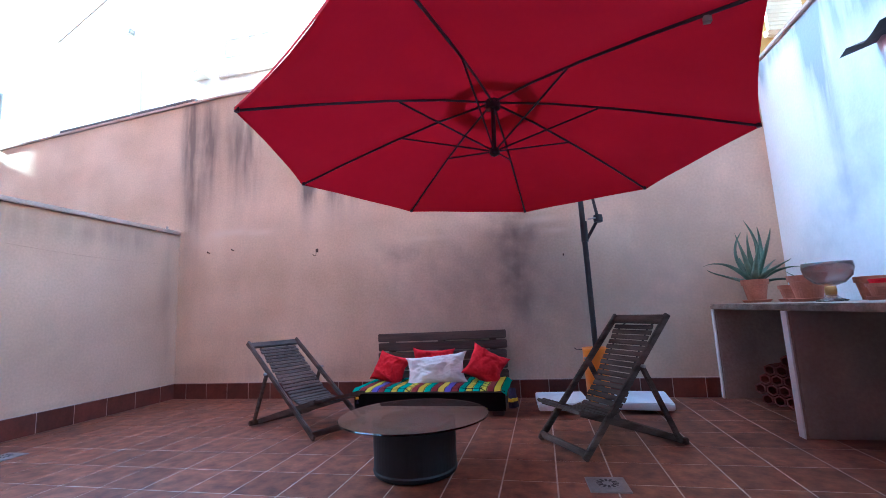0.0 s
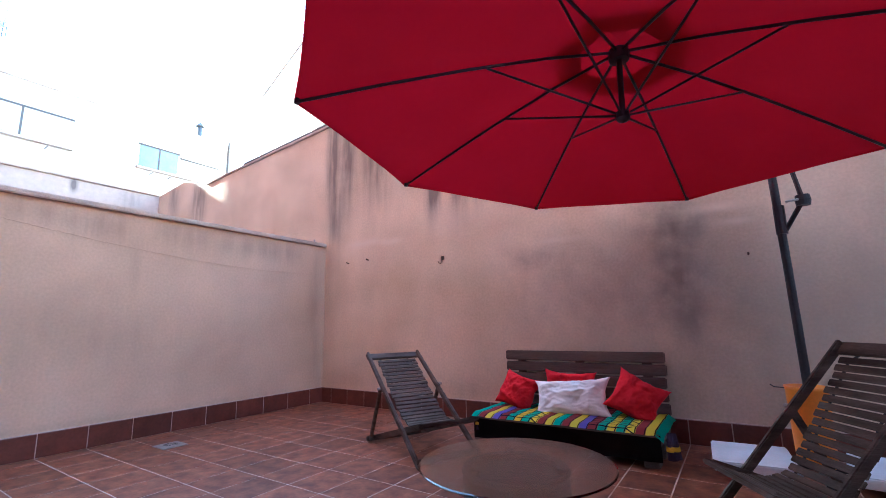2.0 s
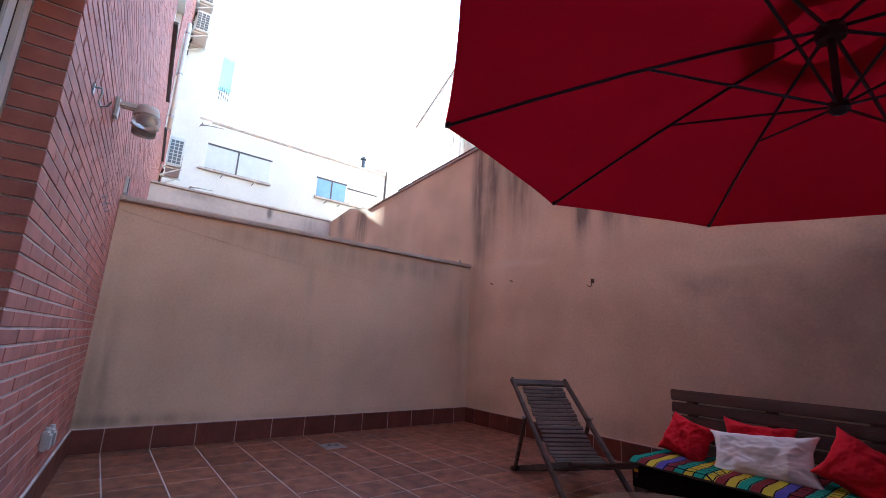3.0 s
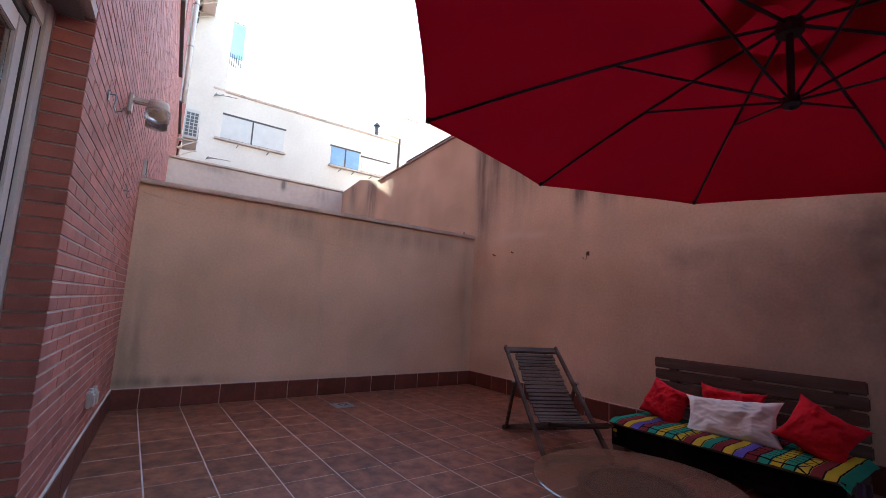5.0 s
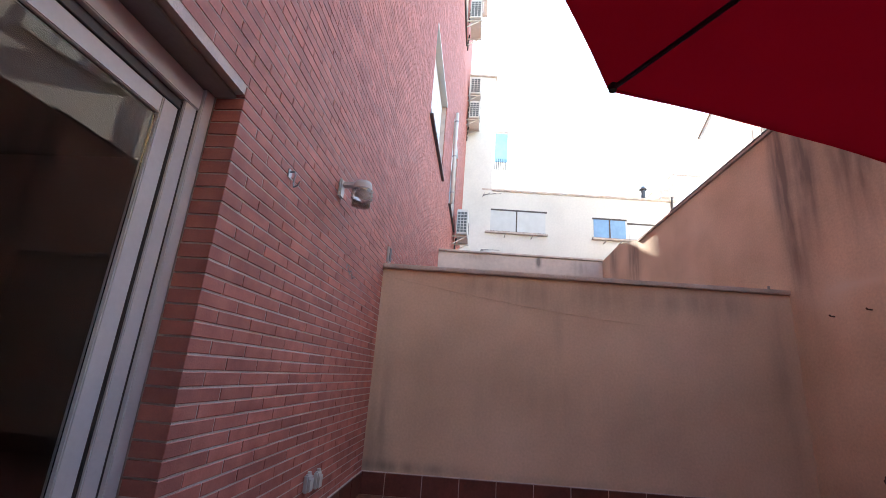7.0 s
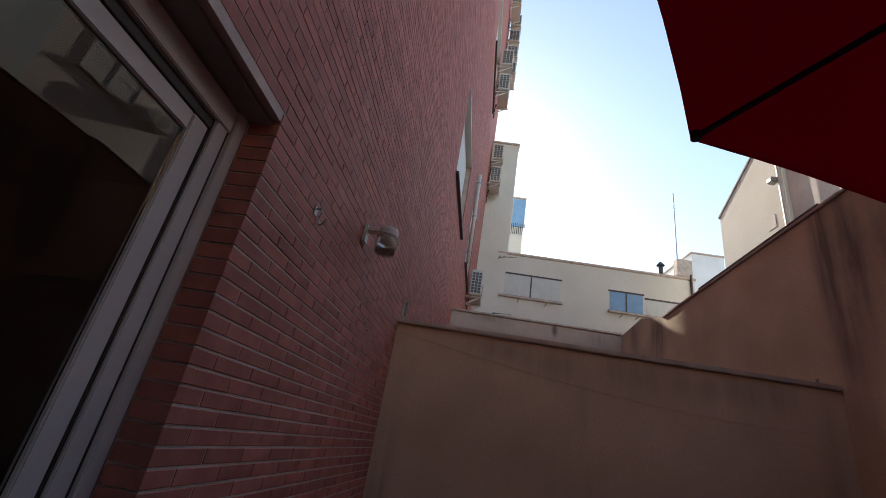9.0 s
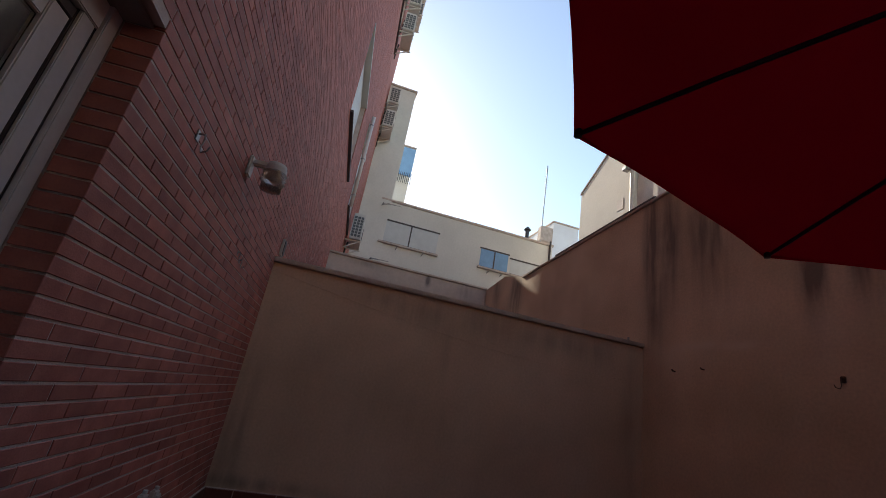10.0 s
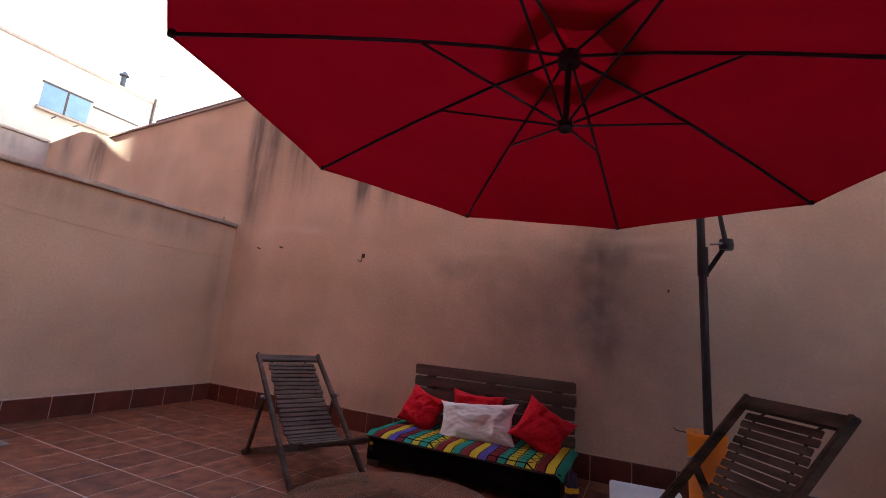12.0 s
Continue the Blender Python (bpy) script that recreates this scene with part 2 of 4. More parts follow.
def canopy_material():
    m = bpy.data.materials.new("red canopy cloth")
    m.use_nodes = True
    n, l = m.node_tree.nodes, m.node_tree.links
    b, out = n["Principled BSDF"], n["Material Output"]
    b.inputs["Base Color"].default_value, b.inputs["Roughness"].default_value = (0.55, 0.012, 0.03, 1), 0.85
    b.inputs["Specular IOR Level"].default_value = 0.1
    geo, noi, weave = n.new("ShaderNodeNewGeometry"), n.new("ShaderNodeTexNoise"), n.new("ShaderNodeTexNoise")
    noi.inputs["Scale"].default_value, weave.inputs["Scale"].default_value = 2.5, 350
    l.new(geo.outputs["Position"], noi.inputs["Vector"])
    l.new(geo.outputs["Position"], weave.inputs["Vector"])
    ramp = n.new("ShaderNodeMix")
    ramp.data_type = "RGBA"
    ramp.inputs["A"].default_value, ramp.inputs["B"].default_value = (0.45, 0.003, 0.017, 1), (0.54, 0.005, 0.022, 1)
    l.new(noi.outputs["Fac"], ramp.inputs["Factor"])
    tr = n.new("ShaderNodeBsdfTranslucent")
    l.new(ramp.outputs["Result"], tr.inputs["Color"])
    l.new(ramp.outputs["Result"], b.inputs["Base Color"])
    bp = n.new("ShaderNodeBump")
    bp.inputs["Strength"].default_value = 0.08
    l.new(weave.outputs["Fac"], bp.inputs["Height"])
    l.new(bp.outputs[0], b.inputs["Normal"])
    mix = n.new("ShaderNodeMixShader")
    mix.inputs[0].default_value = 0.14
    l.new(b.outputs[0], mix.inputs[1])
    l.new(tr.outputs[0], mix.inputs[2])
    l.new(mix.outputs[0], out.inputs["Surface"])
    return m


CANOPY = canopy_material()

TEAL, MAROON, YELLOW, VIOLET = (0.045, 0.47, 0.35), (0.33, 0.05, 0.06), (0.84, 0.68, 0.08), (0.18, 0.15, 0.60)
STRIPES = [TEAL, MAROON, YELLOW, VIOLET, MAROON, TEAL, YELLOW, TEAL, YELLOW, MAROON, YELLOW, TEAL, MAROON, YELLOW, VIOLET, MAROON, TEAL, YELLOW, TEAL, YELLOW, MAROON, YELLOW, TEAL]
STRIPE_W = 1.45 / len(STRIPES)


def throw_material():
    m = bpy.data.materials.new("striped woven throw")
    m.use_nodes = True
    n, l = m.node_tree.nodes, m.node_tree.links
    b = n["Principled BSDF"]
    b.inputs["Roughness"].default_value, b.inputs["Specular IOR Level"].default_value = 0.9, 0.1
    tc, sep = n.new("ShaderNodeTexCoord"), n.new("ShaderNodeSeparateXYZ")
    l.new(tc.outputs["Object"], sep.inputs[0])

    def op(kind, a, c=0.0):
        k = n.new("ShaderNodeMath")
        k.operation = kind
        for i, v in enumerate((a, c)):
            if isinstance(v, (int, float)):
                k.inputs[i].default_value = v
            else:
                l.new(v, k.inputs[i])
        return k.outputs[0]

    wob = n.new("ShaderNodeTexNoise")
    wob.inputs["Scale"].default_value = 30
    l.new(tc.outputs["Object"], wob.inputs["Vector"])
    u = op("DIVIDE", op("ADD", sep.outputs[0], op("MULTIPLY", wob.outputs["Fac"], 0.008)), STRIPE_W)
    ramp = n.new("ShaderNodeValToRGB")
    ramp.color_ramp.interpolation = "CONSTANT"
    els = ramp.color_ramp.elements
    for k, c in enumerate(STRIPES):
        e = els[0] if k == 0 else els.new(k / len(STRIPES)) if k > 1 else els[1]
        e.position, e.color = k / len(STRIPES), (*c, 1)
    l.new(op("DIVIDE", u, len(STRIPES)), ramp.inputs[0])
    fr = op("FRACT", u)
    line = op("GREATER_THAN", fr, 0.88)
    # cross bars in some of the stripes, zigzag in others
    k3 = op("MODULO", op("FLOOR", u), 11)
    bars = op("MULTIPLY", op("GREATER_THAN", op("FRACT", op("MULTIPLY", sep.outputs[1], 16)), 0.82), op("LESS_THAN", op("ABSOLUTE", op("SUBTRACT", k3, 5.5)), 2.0))
    zig = op("ABSOLUTE", op("SUBTRACT", op("MULTIPLY", op("ABSOLUTE", op("SUBTRACT", op("FRACT", op("MULTIPLY", sep.outputs[1], 9)), 0.5)), 2), fr))
    zz = op("MULTIPLY", op("LESS_THAN", zig, 0.13), op("COMPARE", k3, 8.0))
    dark = op("MINIMUM", op("ADD", op("ADD", line, bars), zz), 1.0)
    mix = n.new("ShaderNodeMix")
    mix.data_type = "RGBA"
    l.new(dark, mix.inputs["Factor"])
    l.new(ramp.outputs[0], mix.inputs["A"])
    mix.inputs["B"].default_value = (0.012, 0.012, 0.02, 1)
    l.new(mix.outputs["Result"], b.inputs["Base Color"])
    return m


THROW = throw_material()


# ---- building helpers ----
def part(name, bm, material, parent=None, label="", smooth=False):
    """One mesh object under a thing or a part, or at top level."""
    me = bpy.data.meshes.new(name)
    bmesh.ops.recalc_face_normals(bm, faces=bm.faces)
    bm.to_mesh(me)
    bm.free()
    if smooth:
        for p in me.polygons:
            p.use_smooth = True
    me.materials.append(material)
    ob = new(name, me)
    if parent:
        ob.parent = parent
    if label:
        ob["label"] = label
    return ob


def holder(name, m, label, category, group="", kind=""):
    ob = new(name)
    ob.empty_display_size = 0.1
    ob.matrix_world = m
    return tagged(ob, label, category, group, kind)


def box(lo, hi, bevel=0.0, bm=None):
    own = bm is None
    bm = bm or bmesh.new()
    size, mid = [b - a for a, b in zip(lo, hi)], [(a + b) / 2 for a, b in zip(lo, hi)]
    g = bmesh.ops.create_cube(bm, size=1.0, matrix=Matrix.Translation(mid) @ Matrix.Diagonal((*size, 1)))
    if bevel:
        es = {e for v in g["verts"] for e in v.link_edges}
        bmesh.ops.bevel(bm, geom=list(es), offset=bevel, segments=2, affect="EDGES")
    return bm


def beam(p0, p1, w, h, side=(0, 1, 0), bevel=0.006, bm=None):
    """A straight timber from p0 to p1, w wide along side and h across."""
    bm = bm or bmesh.new()
    p0, p1 = Vector(p0), Vector(p1)
    z = (p1 - p0).normalized()
    y = (Vector(side) - z * Vector(side).dot(z)).normalized()
    x = y.cross(z)
    rot = Matrix((x, y, z)).transposed().to_4x4()
    m = Matrix.Translation((p0 + p1) / 2) @ rot @ Matrix.Diagonal((h, w, (p1 - p0).length, 1))
    g = bmesh.ops.create_cube(bm, size=1.0, matrix=m)
    if bevel:
        bmesh.ops.bevel(bm, geom=list({e for v in g["verts"] for e in v.link_edges}), offset=bevel, segments=2, affect="EDGES")
    return bm


def tube(points, r, seg=10, bm=None, r2=None):
    """A round bar along points; r2: radius at its end."""
    bm = bm or bmesh.new()
    pts = [Vector(p) for p in points]
    rings = []
    for i, p in enumerate(pts):
        d = (pts[min(i + 1, len(pts) - 1)] - pts[max(i - 1, 0)]).normalized()
        a = d.cross(Vector((0, 0, 1)) if abs(d.z) < 0.9 else Vector((1, 0, 0))).normalized()
        b = d.cross(a)
        rad = r if r2 is None else r + (r2 - r) * i / (len(pts) - 1)
        rings.append([bm.verts.new(p + rad * (math.cos(t) * a + math.sin(t) * b)) for t in (2 * math.pi * k / seg for k in range(seg))])
    for q, w in zip(rings, rings[1:]):
        for k in range(seg):
            bm.faces.new((q[k], q[(k + 1) % seg], w[(k + 1) % seg], w[k]))
    bm.faces.new(rings[0][::-1])
    bm.faces.new(rings[-1])
    return bm


def lathe(profile, seg=32, bm=None, at=(0, 0, 0)):
    """A turned body from (radius, height) pairs."""
    bm = bm or bmesh.new()
    at = Vector(at)
    rings = []
    for r, z in profile:
        if r < 1e-4:
            rings.append([bm.verts.new(at + Vector((0, 0, z)))])
        else:
            rings.append([bm.verts.new(at + Vector((r * math.cos(2 * math.pi * k / seg), r * math.sin(2 * math.pi * k / seg), z))) for k in range(seg)])
    for a, b in zip(rings, rings[1:]):
        for k in range(seg):
            q = [a[k % len(a)], a[(k + 1) % len(a)], b[(k + 1) % len(b)], b[k % len(b)]]
            q = list(dict.fromkeys(q))
            if len(q) > 2:
                bm.faces.new(q)
    return bm


# ---- the setting ----
FACADE = pose(0, -4.06, 0, 0, 0, -4.0)
PITCH = 0.33
X_JOINTS = [0.0] + [0.19 + 0.29 * k for k in range(24)]
Y_JOINTS = [0.0] + [-0.21 - PITCH * k for k in range(14)]


def structure(name, bm, material, label, category, m=None):
    ob = part(name, bm, material)
    if m is not None:
        ob.matrix_world = m
    return tagged(ob, label, category, kind="structure")


def prism(outline, y0, y1):
    """A wall slab from its outline in x and z, between y0 and y1."""
    bm = bmesh.new()
    a = [bm.verts.new((x, y0, z)) for x, z in outline]
    b = [bm.verts.new((x, y1, z)) for x, z in outline]
    bm.faces.new(a)
    bm.faces.new(b[::-1])
    for k in range(len(a)):
        bm.faces.new((a[k], a[k - 1], b[k - 1], b[k]))
    return bm


def holed(u0, u1, z0, z1, y0, y1, holes):
    """A wall slab with rectangular openings (u0, u1, z0, z1)."""
    bm = bmesh.new()
    us = sorted({u0, u1, *[h[0] for h in holes], *[h[1] for h in holes]})
    zs = sorted({z0, z1, *[h[2] for h in holes], *[h[3] for h in holes]})
    for a, b in zip(us, us[1:]):
        for c, d in zip(zs, zs[1:]):
            if not any(h[0] <= (a + b) / 2 <= h[1] and h[2] <= (c + d) / 2 <= h[3] for h in holes):
                box((a, y0, c), (b, y1, d), bm=bm)
    bmesh.ops.remove_doubles(bm, verts=bm.verts, dist=1e-5)
    return bm


DOOR = (2.78, 5.75, -0.05, 2.09)
WIN_A = (-4.7, -2.2, 5.3, 7.15)
WIN_B = (-9.2, -6.9, 5.6, 8.2)
WIN_C = (-9.5, -6.2, 13.2, 15.8)
HOLES = [DOOR, WIN_A, WIN_B, WIN_C]

ground_bm = bmesh.new()
bmesh.ops.create_grid(ground_bm, x_segments=1, y_segments=1, size=900, matrix=Matrix.Translation((0, 0, -0.12)))
structure("ground", ground_bm, GROUND, "grey concrete ground under the yards and buildings", "ground")
floor = structure("floor", box((-0.1, -4.75, -0.1), (7.0, 0.1, -0.0018)), GROUT, "patio floor of square terracotta tiles with pale grout", "floor")
facade = structure("wall_brick", holed(-14.6, 9.0, -0.1, 27.0, -0.26, -0.003, [tuple(v + (-0.006, 0.006)[k % 2] if k else v - 0.006 for k, v in enumerate(h)) for h in HOLES]),
                   MORTAR, "red brick apartment facade with pale mortar joints", "wall", FACADE)
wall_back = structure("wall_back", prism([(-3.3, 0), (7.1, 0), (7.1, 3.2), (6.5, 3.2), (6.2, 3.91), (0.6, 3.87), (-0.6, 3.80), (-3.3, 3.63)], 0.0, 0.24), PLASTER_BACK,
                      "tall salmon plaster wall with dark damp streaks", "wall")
structure("wall_back_far", prism([(-5.5, 0), (-3.302, 0), (-3.302, 3.67), (-4.25, 3.88), (-5.25, 3.77), (-5.5, 3.77)], 0.02, 0.2), PLASTER_BACK,
          "stepped salmon plaster wall of the neighbouring yard", "wall")
structure("wall_back_coping", prism([(-3.3, 3.635), (-0.6, 3.805), (0.6, 3.875), (6.2, 3.915), (6.2, 3.945), (0.6, 3.905), (-0.6, 3.835), (-3.3, 3.665)], -0.025, 0.27), COPING,
          "thin worn concrete coping on the tall wall", "coping")
structure("wall_back_flashing", prism([(-2.2, 3.736), (-0.6, 3.837), (0.13, 3.880), (0.13, 3.955), (-0.6, 3.91), (-2.2, 3.81)], 0.03, 0.10), ROOF, "dark metal flashing along part of the tall wall's coping", "flashing")
structure("wall_left", box((-0.18, -4.20, -0.05), (0.0, 0.0, 2.055)), PLASTER_LEFT, "beige plaster dividing wall with faint stains", "wall")
structure("wall_left_coping", box((-0.21, -4.20, 2.057), (0.03, -0.003, 2.105), 0.008), COPING, "grey pink concrete coping slab on the dividing wall", "coping")
structure("wall_neighbour", box((-5.5, -3.75, -0.05), (-5.25, 0.018, 3.76)), CREAM_DARK, "cream plaster wall at the end of the neighbouring yard", "wall")
structure("wall_neighbour_coping", box((-5.54, -3.75, 3.762), (-5.21, 0.016, 3.81), 0.01), COPING, "coping slab on the neighbouring yard wall", "coping")
structure("wall_right", box((6.80, -4.62, -0.05), (7.05, -0.003, 3.2)), PLASTER_WHITE, "white limewashed wall with blue grey stains", "wall")
structure("wall_right_coping", box((6.77, -4.62, 3.203), (7.08, -0.03, 3.245), 0.008), COPING, "pale coping along the white wall", "coping")
structure("wall_shed", box((6.66, -4.60, -0.05), (6.798, -1.74, 2.42)), PLASTER_WHITE, "whitewashed plaster lean-to wall beside the white wall", "wall")

# the room behind the sliding door, its indoor shade put into near-black paint
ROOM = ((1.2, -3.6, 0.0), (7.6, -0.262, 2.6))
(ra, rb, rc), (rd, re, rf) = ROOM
for nm, lo, hi, lab in (("wall_room_end", (ra, rb - 0.1, rc), (rd, rb, rf), "back wall of the room, shade in its dark paint"),
                        ("wall_room_side", (ra - 0.1, rb, rc), (ra, re, rf), "side wall of the room, shade in its dark paint"),
                        ("wall_room_side", (rd, rb, rc), (rd + 0.1, re, rf), "side wall of the room, shade in its dark paint")):
    structure(nm, box(lo, hi), ROOM_SHADE, lab, "wall", FACADE)
structure("room_ceiling", box((ra - 0.1, rb - 0.1, rf), (rd + 0.1, re, rf + 0.1)), ROOM_SHADE, "flat ceiling of the room, shade in its dark paint", "ceiling", FACADE)
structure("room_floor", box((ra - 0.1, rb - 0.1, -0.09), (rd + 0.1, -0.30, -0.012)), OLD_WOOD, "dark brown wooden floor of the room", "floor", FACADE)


# ---- sliding door ----
def sliding_door():
    d = holder("sliding_door", FACADE @ pose(DOOR[0], 0, 0), "grey white aluminium sliding glass door in a brick opening", "door", kind="structure")
    w, h = DOOR[1] - DOOR[0], DOOR[3]
    for u0, u1, y0, y1, mt, nm in ((0.0, 0.055, -0.25, -0.125, ALU, "jamb"), (0.0555, 0.0605, -0.24, -0.14, FRAME_DARK, "gasket"), (0.061, 0.125, -0.25, -0.142, ALU, "shutter_guide"), (0.1255, 0.131, -0.24, -0.15, FRAME_DARK, "gasket"), (w - 0.06, w, -0.25, -0.125, ALU, "jamb")):
        part(nm, box((u0, y0, 0), (u1, y1, h), 0.003), mt, d)
    part("soffit", box((0.0, -0.25, h - 0.012), (w, -0.035, h + 0.002), 0.002), SOFFIT, d, "grey painted soffit of the opening")
    part("head_rail", box((0.056, -0.25, h - 0.11), (w - 0.062, -0.135, h - 0.014), 0.004), ALU, d)
    part("shutter_slot", box((0.075, -0.215, h - 0.15), (w - 0.08, -0.155, h - 0.113), 0.002), FRAME_DARK, d)
    part("sill", box((0.056, -0.25, 0.0), (w - 0.062, -0.13, 0.03), 0.004), ALU, d)
    for u0, y in ((0.132, -0.175),):
        leaf_w = 0.80
        leaf = part("leaf", box((u0, y - 0.018, 0.031), (u0 + 0.075, y + 0.018, h - 0.152), 0.004), ALU, d)
        part("stile", box((u0 + leaf_w - 0.03, y - 0.018, 0.031), (u0 + leaf_w, y + 0.018, h - 0.152), 0.004), FRAME_DARK, leaf)
        part("top_rail", box((u0 + 0.077, y - 0.016, h - 0.22), (u0 + leaf_w - 0.032, y + 0.016, h - 0.153), 0.004), ALU, leaf)
        part("bottom_rail", box((u0 + 0.077, y - 0.016, 0.032), (u0 + leaf_w - 0.032, y + 0.016, 0.11), 0.004), ALU, leaf)
        pane = part("pane", box((u0 + 0.077, y - 0.004, 0.111), (u0 + leaf_w - 0.032, y + 0.004, h - 0.221)), GLASS, leaf, "dark reflecting glass")
        pane.visible_shadow = False


sliding_door()


# ---- facade windows, drainpipe and air conditioners ----
def facade_window(hole, label, shut=0.45):
    u0, u1, z0, z1 = hole
    w = holder("window", FACADE @ pose(u0, 0, z0), label, "window", kind="structure")
    W, H = u1 - u0, z1 - z0
    part("window_sill", box((-0.06, -0.2, -0.05), (W + 0.06, 0.06, -0.004), 0.006), FRAME_DARK, w)
    for lo, hi in (((0, -0.2, 0), (0.07, -0.13, H)), ((W - 0.07, -0.2, 0), (W, -0.13, H)), ((0.072, -0.2, 0), (W - 0.072, -0.13, 0.07)), ((0.072, -0.2, H - 0.07), (W - 0.072, -0.13, H)),
                   ((W / 2 - 0.04, -0.2, 0.072), (W / 2 + 0.04, -0.13, H - 0.072))):
        part("window_frame", box(lo, hi, 0.004), SHUTTER, w)
    for a, b in ((0.072, W / 2 - 0.042), (W / 2 + 0.042, W - 0.072)):
        part("pane", box((a, -0.175, 0.073), (b, -0.165, H - 0.073)), SKY_PANE, w)
    n = int(H * shut / 0.055)
    bm = bmesh.new()
    for k in range(n):
        box((0.075, -0.128, H - 0.075 - 0.055 * (k + 1)), (W - 0.075, -0.116, H - 0.079 - 0.055 * k), bm=bm)
    part("roller_shutter", bm, SHUTTER, w, "pale lowered roller shutter")
    part("lintel", box((-0.02, -0.2, H - 0.004), (W + 0.02, 0.012, H + 0.06), 0.004), SHUTTER, w)


facade_window(WIN_A, "wide window with a half lowered pale roller shutter", 0.6)
facade_window(WIN_B, "window with pale frame beside an air conditioner", 0.3)
facade_window(WIN_C, "upper window with pale roller shutter", 0.8)

pipe = holder("drainpipe", FACADE @ pose(-6.72, 0.09, 5.52), "short white vertical pipe beside the facade window", "pipe")
part("pipe", tube([(0, 0, 0), (0, 0, 1.4), (0, 0, 2.8)], 0.05, 10), PLASTIC_WHITE, pipe, smooth=True)
for z in (0.3, 1.4, 2.5):
    part("clip", lathe([(0.052, z), (0.058, z), (0.058, z + 0.04), (0.052, z + 0.04)], 10), STEEL, pipe)
    part("stud", tube([(0, -0.04, z + 0.02), (0, -0.092, z + 0.02)], 0.012, 6), STEEL, pipe)


def air_conditioner(u, z, w=1.2, h=0.85, d=0.5):
    a = holder("air_conditioner", FACADE @ pose(u, 0.12, z), "beige outdoor air conditioner on brackets on the brick wall", "air conditioner", "outdoor units")
    part("body", box((0, 0, 0), (w, d, h), 0.02), PLASTIC_WHITE, a)
    part("grille", lathe([(0.0, 0.0), (0.2, 0.0), (0.2, 0.012), (0.0, 0.012)], 20), AC_GRILLE, a).matrix_local = pose(w * 0.4, d + 0.001, h / 2, -90)
    for k in range(7):
        for j in range(3):
            y0 = 0.03 + (d - 0.05) / 3 * j
            part("vent", box((w + 0.001, y0, 0.07 + 0.1 * k), (w + 0.008, y0 + (d - 0.05) / 3 - 0.02, 0.15 + 0.1 * k)), AC_GRILLE, a)
    for x in (0.12, w - 0.14):
        part("bracket", beam((x, -0.115, -0.03), (x, d + 0.04, -0.03), 0.04, 0.04, (1, 0, 0), 0), PLASTIC_WHITE, a)
        part("brace", beam((x, -0.11, -0.3), (x, d * 0.8, -0.052), 0.03, 0.03, (1, 0, 0), 0), PLASTIC_WHITE, a)
    part("hose", tube([(0.1, -0.05, 0.2), (0.05, -0.09, 0.0), (0.05, -0.1, -0.5)], 0.03, 8), FRAME_DARK, a)


for u, z, d in ((-10.2, 5.42, 0.36), (-13.9, 13.35, 0.45), (-13.9, 12.1, 0.45), (-10.4, 14.15, 0.42), (-10.4, 15.5, 0.45), (-14.2, 19.0, 0.55), (-14.2, 20.2, 0.55), (-14.2, 21.4, 0.55),
                (-14.2, 22.6, 0.55), (-12.4, 22.0, 0.45)):
    air_conditioner(u, z, d=d)


# ---- distant buildings ----
def building(name, lo, hi, material, label, parapet=0.12):
    b = holder(name, pose(lo[0], lo[1], 0), label, "building")
    size = [q - p for p, q in zip(lo, hi)]
    part("wall", box((0, 0, -0.1), (size[0], size[1], hi[2] - parapet)), material, b)
    part("parapet", box((-0.06, -0.06, hi[2] - parapet + 0.002), (size[0] + 0.06, size[1] + 0.06, hi[2]), 0.02), COPING, b)
    return b


def shutter_window(b, y0, y1, z0, z1, x, panes):
    """A window in the face at x of a building; panes: materials from one side to the other."""
    n = len(panes)
    step = (y1 - y0) / n
    f = part("window", box((x + 0.0, y0 - 0.06, z0 - 0.1), (x + 0.16, y1 + 0.06, z0 - 0.02), 0.01), COPING, b, "pale window with sill")
    for lo, hi in (((x - 0.02, y0 - 0.03, z1 - 0.03), (x + 0.03, y1 + 0.03, z1 + 0.04)), ((x - 0.02, y0 - 0.03, z0 - 0.018), (x + 0.03, y1 + 0.03, z0 + 0.03))):
        part("frame", box(lo, hi), FRAME_DARK, f)
    for k, m in enumerate(panes):
        a = y0 + k * step
        part("pane", box((x - 0.03, a + 0.03, z0 + 0.032), (x + 0.012, a + step - 0.03, z1 - 0.032)), m, f)
        if k:
            part("mullion", box((x - 0.02, a - 0.03, z0 + 0.031), (x + 0.03, a + 0.03, z1 - 0.031)), FRAME_DARK, f)
    for a in (y0 + 0.3 * (y1 - y0), y0 + 0.75 * (y1 - y0)):
        part("bracket", beam((x + 0.002, a, z0 - 0.25), (x + 0.35, a, z0 - 0.22), 0.03, 0.03, (0, 1, 0), 0), STEEL, f)


far = building("apartment_building", (-24.0, -2.2, 0), (-14.0, 6.45, 9.33), CREAM, "low cream rendered apartment block with roller shutters")
shutter_window(far, 0.25, 2.88, 7.3, 8.32, 10.0, [SHUTTER_GREY, SHUTTER_GREY])
shutter_window(far, 4.95, 6.42, 7.3, 8.2, 10.0, [SKY_PANE, SKY_PANE])
shutter_window(far, 6.5, 8.05, 7.3, 8.05, 10.0, [SHUTTER_GREY])
part("downpipe", tube([(10.06, 8.5, 6.0), (10.06, 8.5, 9.45)], 0.05, 8), FRAME_DARK, far)
